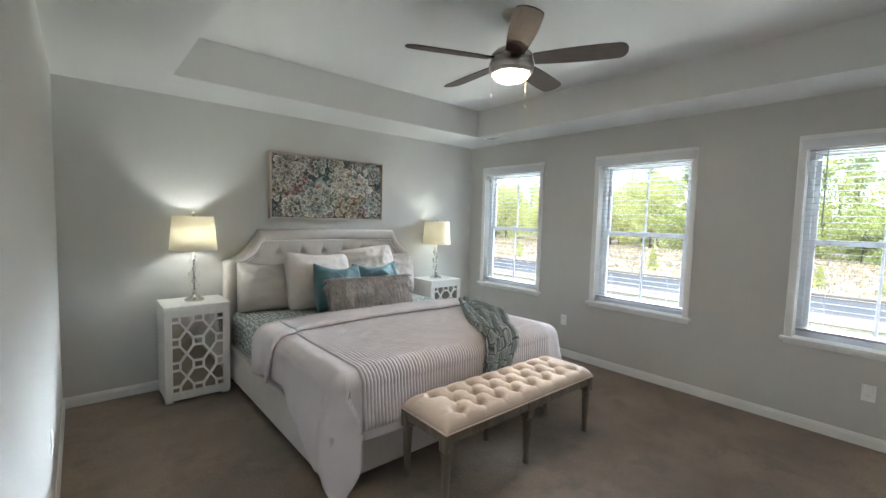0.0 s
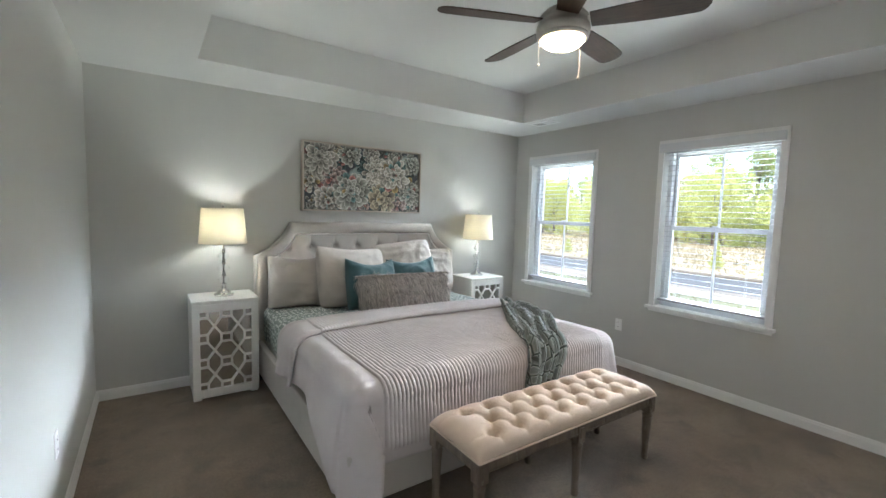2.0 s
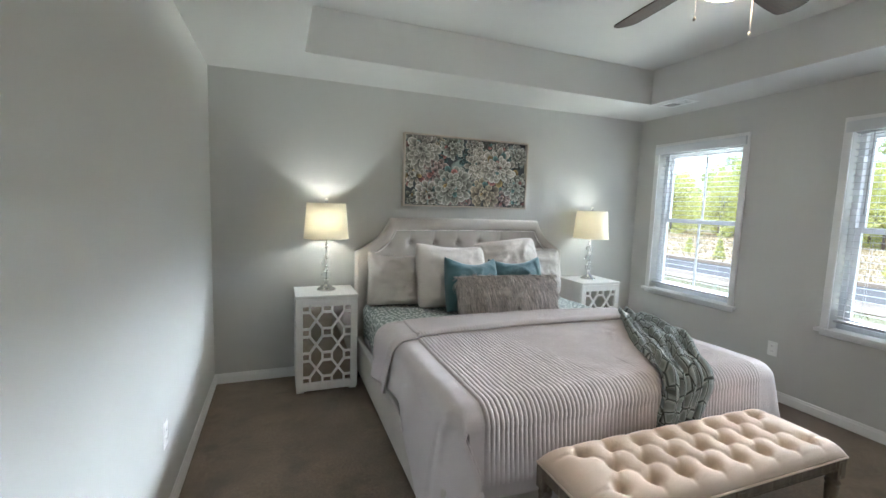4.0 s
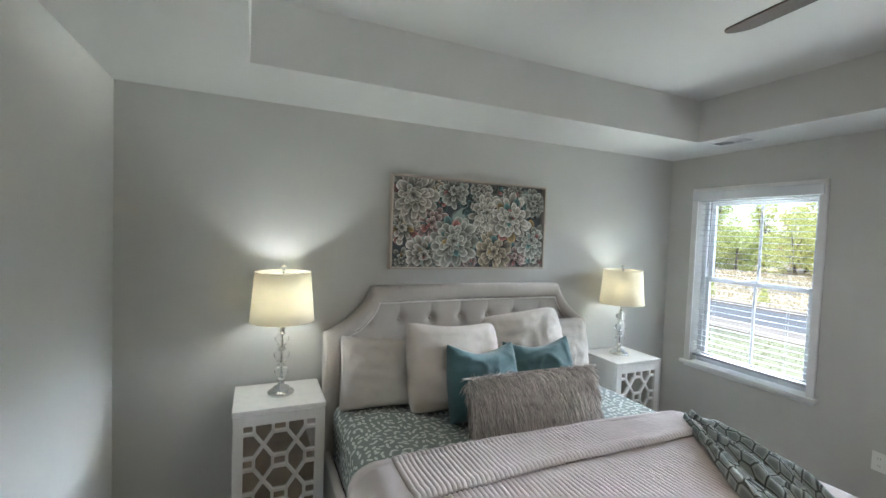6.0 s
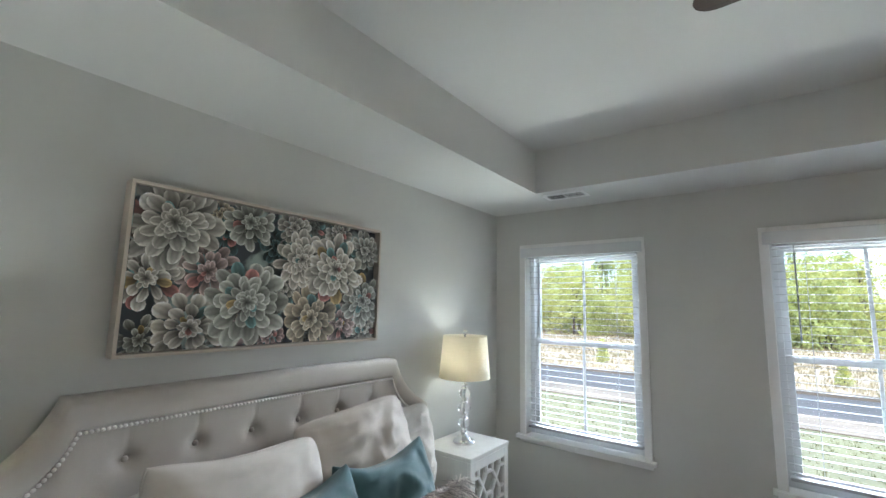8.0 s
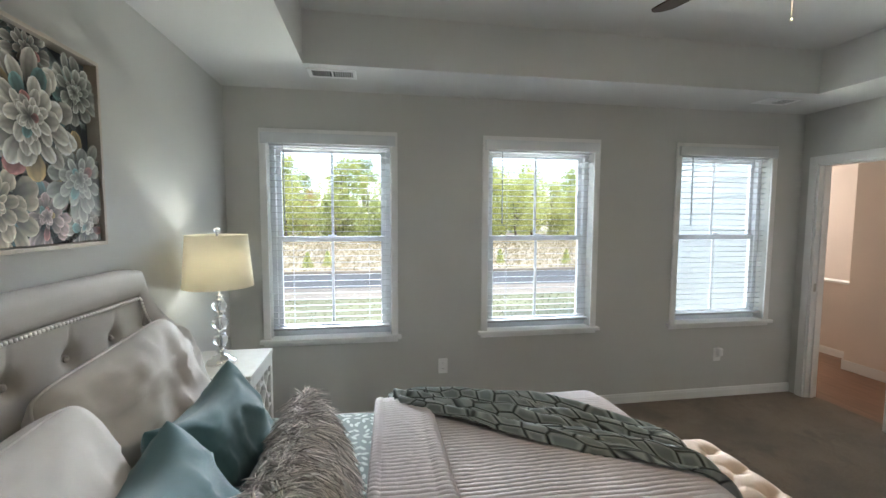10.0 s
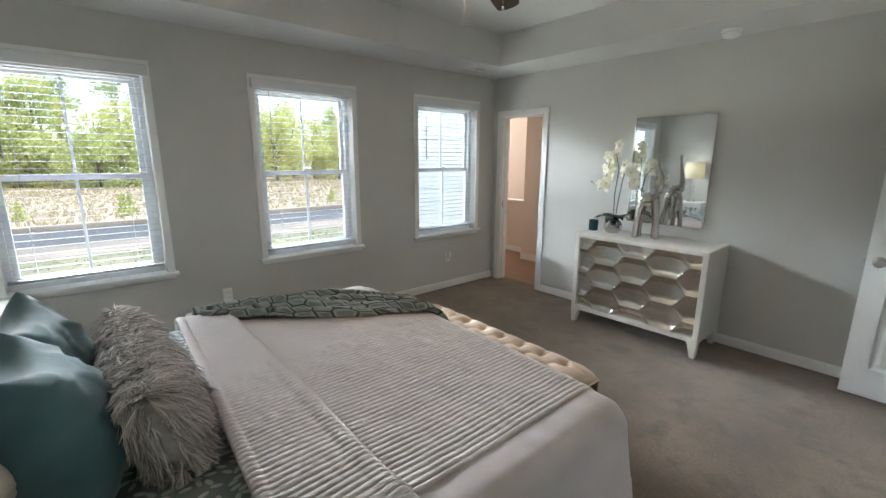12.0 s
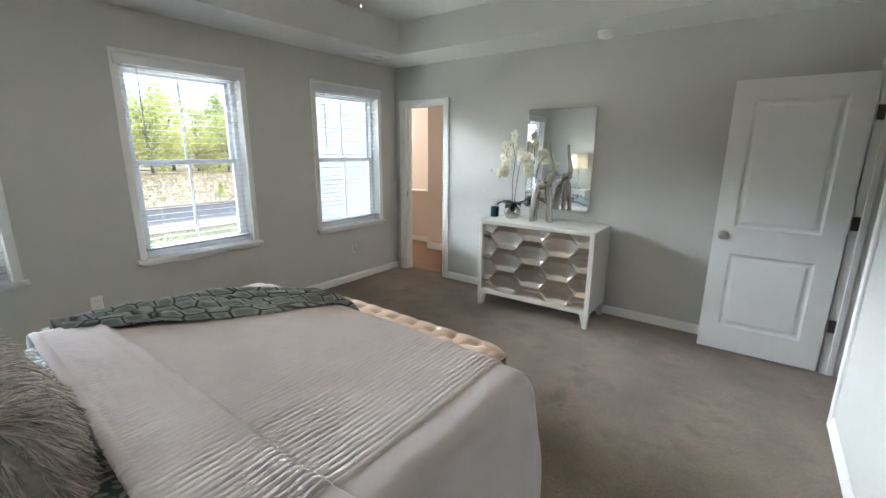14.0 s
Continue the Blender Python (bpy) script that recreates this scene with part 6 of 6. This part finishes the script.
LEAVES = [leafy("leaf_light", (0.33, 0.34, 0.155)), leafy("leaf_mid", (0.27, 0.295, 0.135)), leafy("leaf_dark", (0.21, 0.235, 0.125)), leafy("leaf_autumn", (0.30, 0.20, 0.10))]
BARK = material("tree_bark", (0.12, 0.09, 0.07), 0.95, vary=0.3, vary_scale=6, bump=0.6, bump_scale=20)


def leaf_cloud(name, rng, clumps, leaves, size):
    """Small folded leaf sprays, thrown round each clump's middle."""
    pts, faces = [], []
    for c, r in clumps:
        for _ in range(leaves):
            d = rng.normal(size=3)
            d /= np.linalg.norm(d)
            p = np.array(c) + d * r * rng.uniform(0.45, 1.0) ** 0.6
            a, b = rng.normal(size=3), rng.normal(size=3)
            a /= np.linalg.norm(a)
            b -= a * b.dot(a)
            b /= np.linalg.norm(b)
            s = size * rng.uniform(0.6, 1.3)
            n = len(pts)
            pts += [tuple(p - a * s), tuple(p + b * s * 0.45), tuple(p + a * s), tuple(p - b * s * 0.45 + np.cross(a, b) * s * 0.2)]
            faces.append((n, n + 1, n + 2, n + 3))
    me = bpy.data.meshes.new(name)
    me.from_pydata(pts, [], faces)
    return me


def tree(seed, height, spread, leaf, place, conifer=False):
    rng = np.random.default_rng(seed)
    root = thing("pine_sapling" if conifer else "tree", Matrix.Translation(place),
                 "small green conifer sapling in dry grass" if conifer else "leafy green tree at the edge of the woods", "tree", "saplings beyond the road" if conifer else "trees beyond the meadow")
    lean = rng.normal(0, 0.03, 2)
    top = height * 0.8
    bm = tube([(lean[0] * k * top / 4, lean[1] * k * top / 4, top * k / 4 - 0.05) for k in range(5)], [0.02 * height * (1 - k / 5) + 0.01 for k in range(5)], 7)
    clumps = []
    if conifer:
        for k in range(9):
            z = height * (0.12 + 0.85 * k / 8)
            r = spread * (1 - k / 9.5)
            for a in range(5):
                t = a * 1.257 + k
                clumps.append(((r * 0.55 * math.cos(t), r * 0.55 * math.sin(t), z), r * 0.5 + 0.03))
        me = leaf_cloud("crown", rng, clumps, 26, height * 0.05)
    else:
        for k in range(34):
            z = height * rng.uniform(0.06, 1.0)
            r = spread * math.sqrt(max(0.05, 1 - ((z / height - 0.45) / 0.58) ** 2)) * rng.uniform(0.2, 0.95)
            t = rng.uniform(0, 6.283)
            end = (r * math.cos(t), r * math.sin(t), z)
            clumps.append((end, spread * rng.uniform(0.2, 0.4)))
            if k % 2 == 0:
                tube([(0, 0, z * 0.6), (end[0] * 0.5, end[1] * 0.5, z * 0.82), end], [0.006 * height, 0.004 * height, 0.002 * height], 5, bm)
        me = leaf_cloud("crown", rng, clumps, 170, 0.095)
    part("trunk", bm, BARK, root, smooth=True)
    mesh_part("crown", me, leaf, root)
    return root


kinds = [tree(11, 6.0, 2.3, LEAVES[0], (36, 6, GROUND)), tree(12, 6.8, 2.1, LEAVES[1], (39, 11, GROUND)), tree(13, 4.8, 2.5, LEAVES[0], (35, 0, GROUND)),
         tree(14, 7.4, 2.0, LEAVES[2], (43, 15, GROUND)), tree(15, 5.0, 1.9, LEAVES[3], (39, 20, GROUND)), tree(16, 2.8, 2.2, LEAVES[1], (33, 3, GROUND))]
rng = np.random.default_rng(5)
y = -34.0
while y < 62:
    for row, pick in ((33.5, (5, 5, 2)), (37, (0, 2, 0, 1)), (41.5, (1, 0, 3, 4 if rng.uniform() < 0.25 else 1)), (47, (3, 1))):
        if rng.uniform() < 0.86:
            k = pick[rng.integers(len(pick))]
            s = rng.uniform(0.8, 1.15)
            c = copy_thing(kinds[k], pose(row + rng.uniform(-1.5, 1.5), y + rng.uniform(-1.4, 1.4), GROUND, 0, 0, rng.uniform(0, 360)))
            c.scale = (s, s, s * rng.uniform(0.9, 1.1))
    y += 3.1
sap = [tree(31, 0.75, 0.22, LEAVES[0], (17.2, 3.0, GROUND), True), tree(32, 0.6, 0.2, LEAVES[0], (17.6, 5.4, GROUND), True)]
for k in range(17):
    c = copy_thing(sap[k % 2], pose(17.2 + rng.uniform(-0.4, 0.8), -16 + k * 2.4 + rng.uniform(-0.5, 0.5), GROUND, 0, 0, rng.uniform(0, 360)))
    s = rng.uniform(0.8, 1.2)
    c.scale = (s, s, s)


def tufts(name, label, material_, seed, count, x0, x1, y0, y1, height, base):
    """Blades of grass in bunches, too many to count."""
    rng = np.random.default_rng(seed)
    pts, faces = [], []
    for _ in range(count):
        cx, cy = rng.uniform(x0, x1), rng.uniform(y0, y1)
        for _ in range(6):
            t, h = rng.uniform(0, 6.283), height * rng.uniform(0.5, 1.2)
            dx, dy = math.cos(t), math.sin(t)
            w = height * 0.07
            bx, by = cx + rng.normal(0, height * 0.3), cy + rng.normal(0, height * 0.3)
            n = len(pts)
            pts += [(bx - dy * w, by + dx * w, base), (bx + dy * w, by - dx * w, base), (bx + dx * h * 0.4, by + dy * h * 0.4, base + h)]
            faces.append((n, n + 1, n + 2))
    me = bpy.data.meshes.new(name)
    me.from_pydata(pts, [], faces)
    return tagged(mesh_part(name, me, material_), label, "grass", kind="stuff")


tufts("meadow_grass", "tall dry straw grass across the meadow", leafy("dry_grass", (0.225, 0.18, 0.12), 0.4), 3, 26000, 15.8, 36, -26, 48, 0.15, GROUND + 0.04)
tufts("lawn_grass", "short green lawn grass behind the house", leafy("green_grass", (0.070, 0.070, 0.030), 0.25), 4, 9000, 5.0, 11.2, -9, 16, 0.05, GROUND - 0.005)
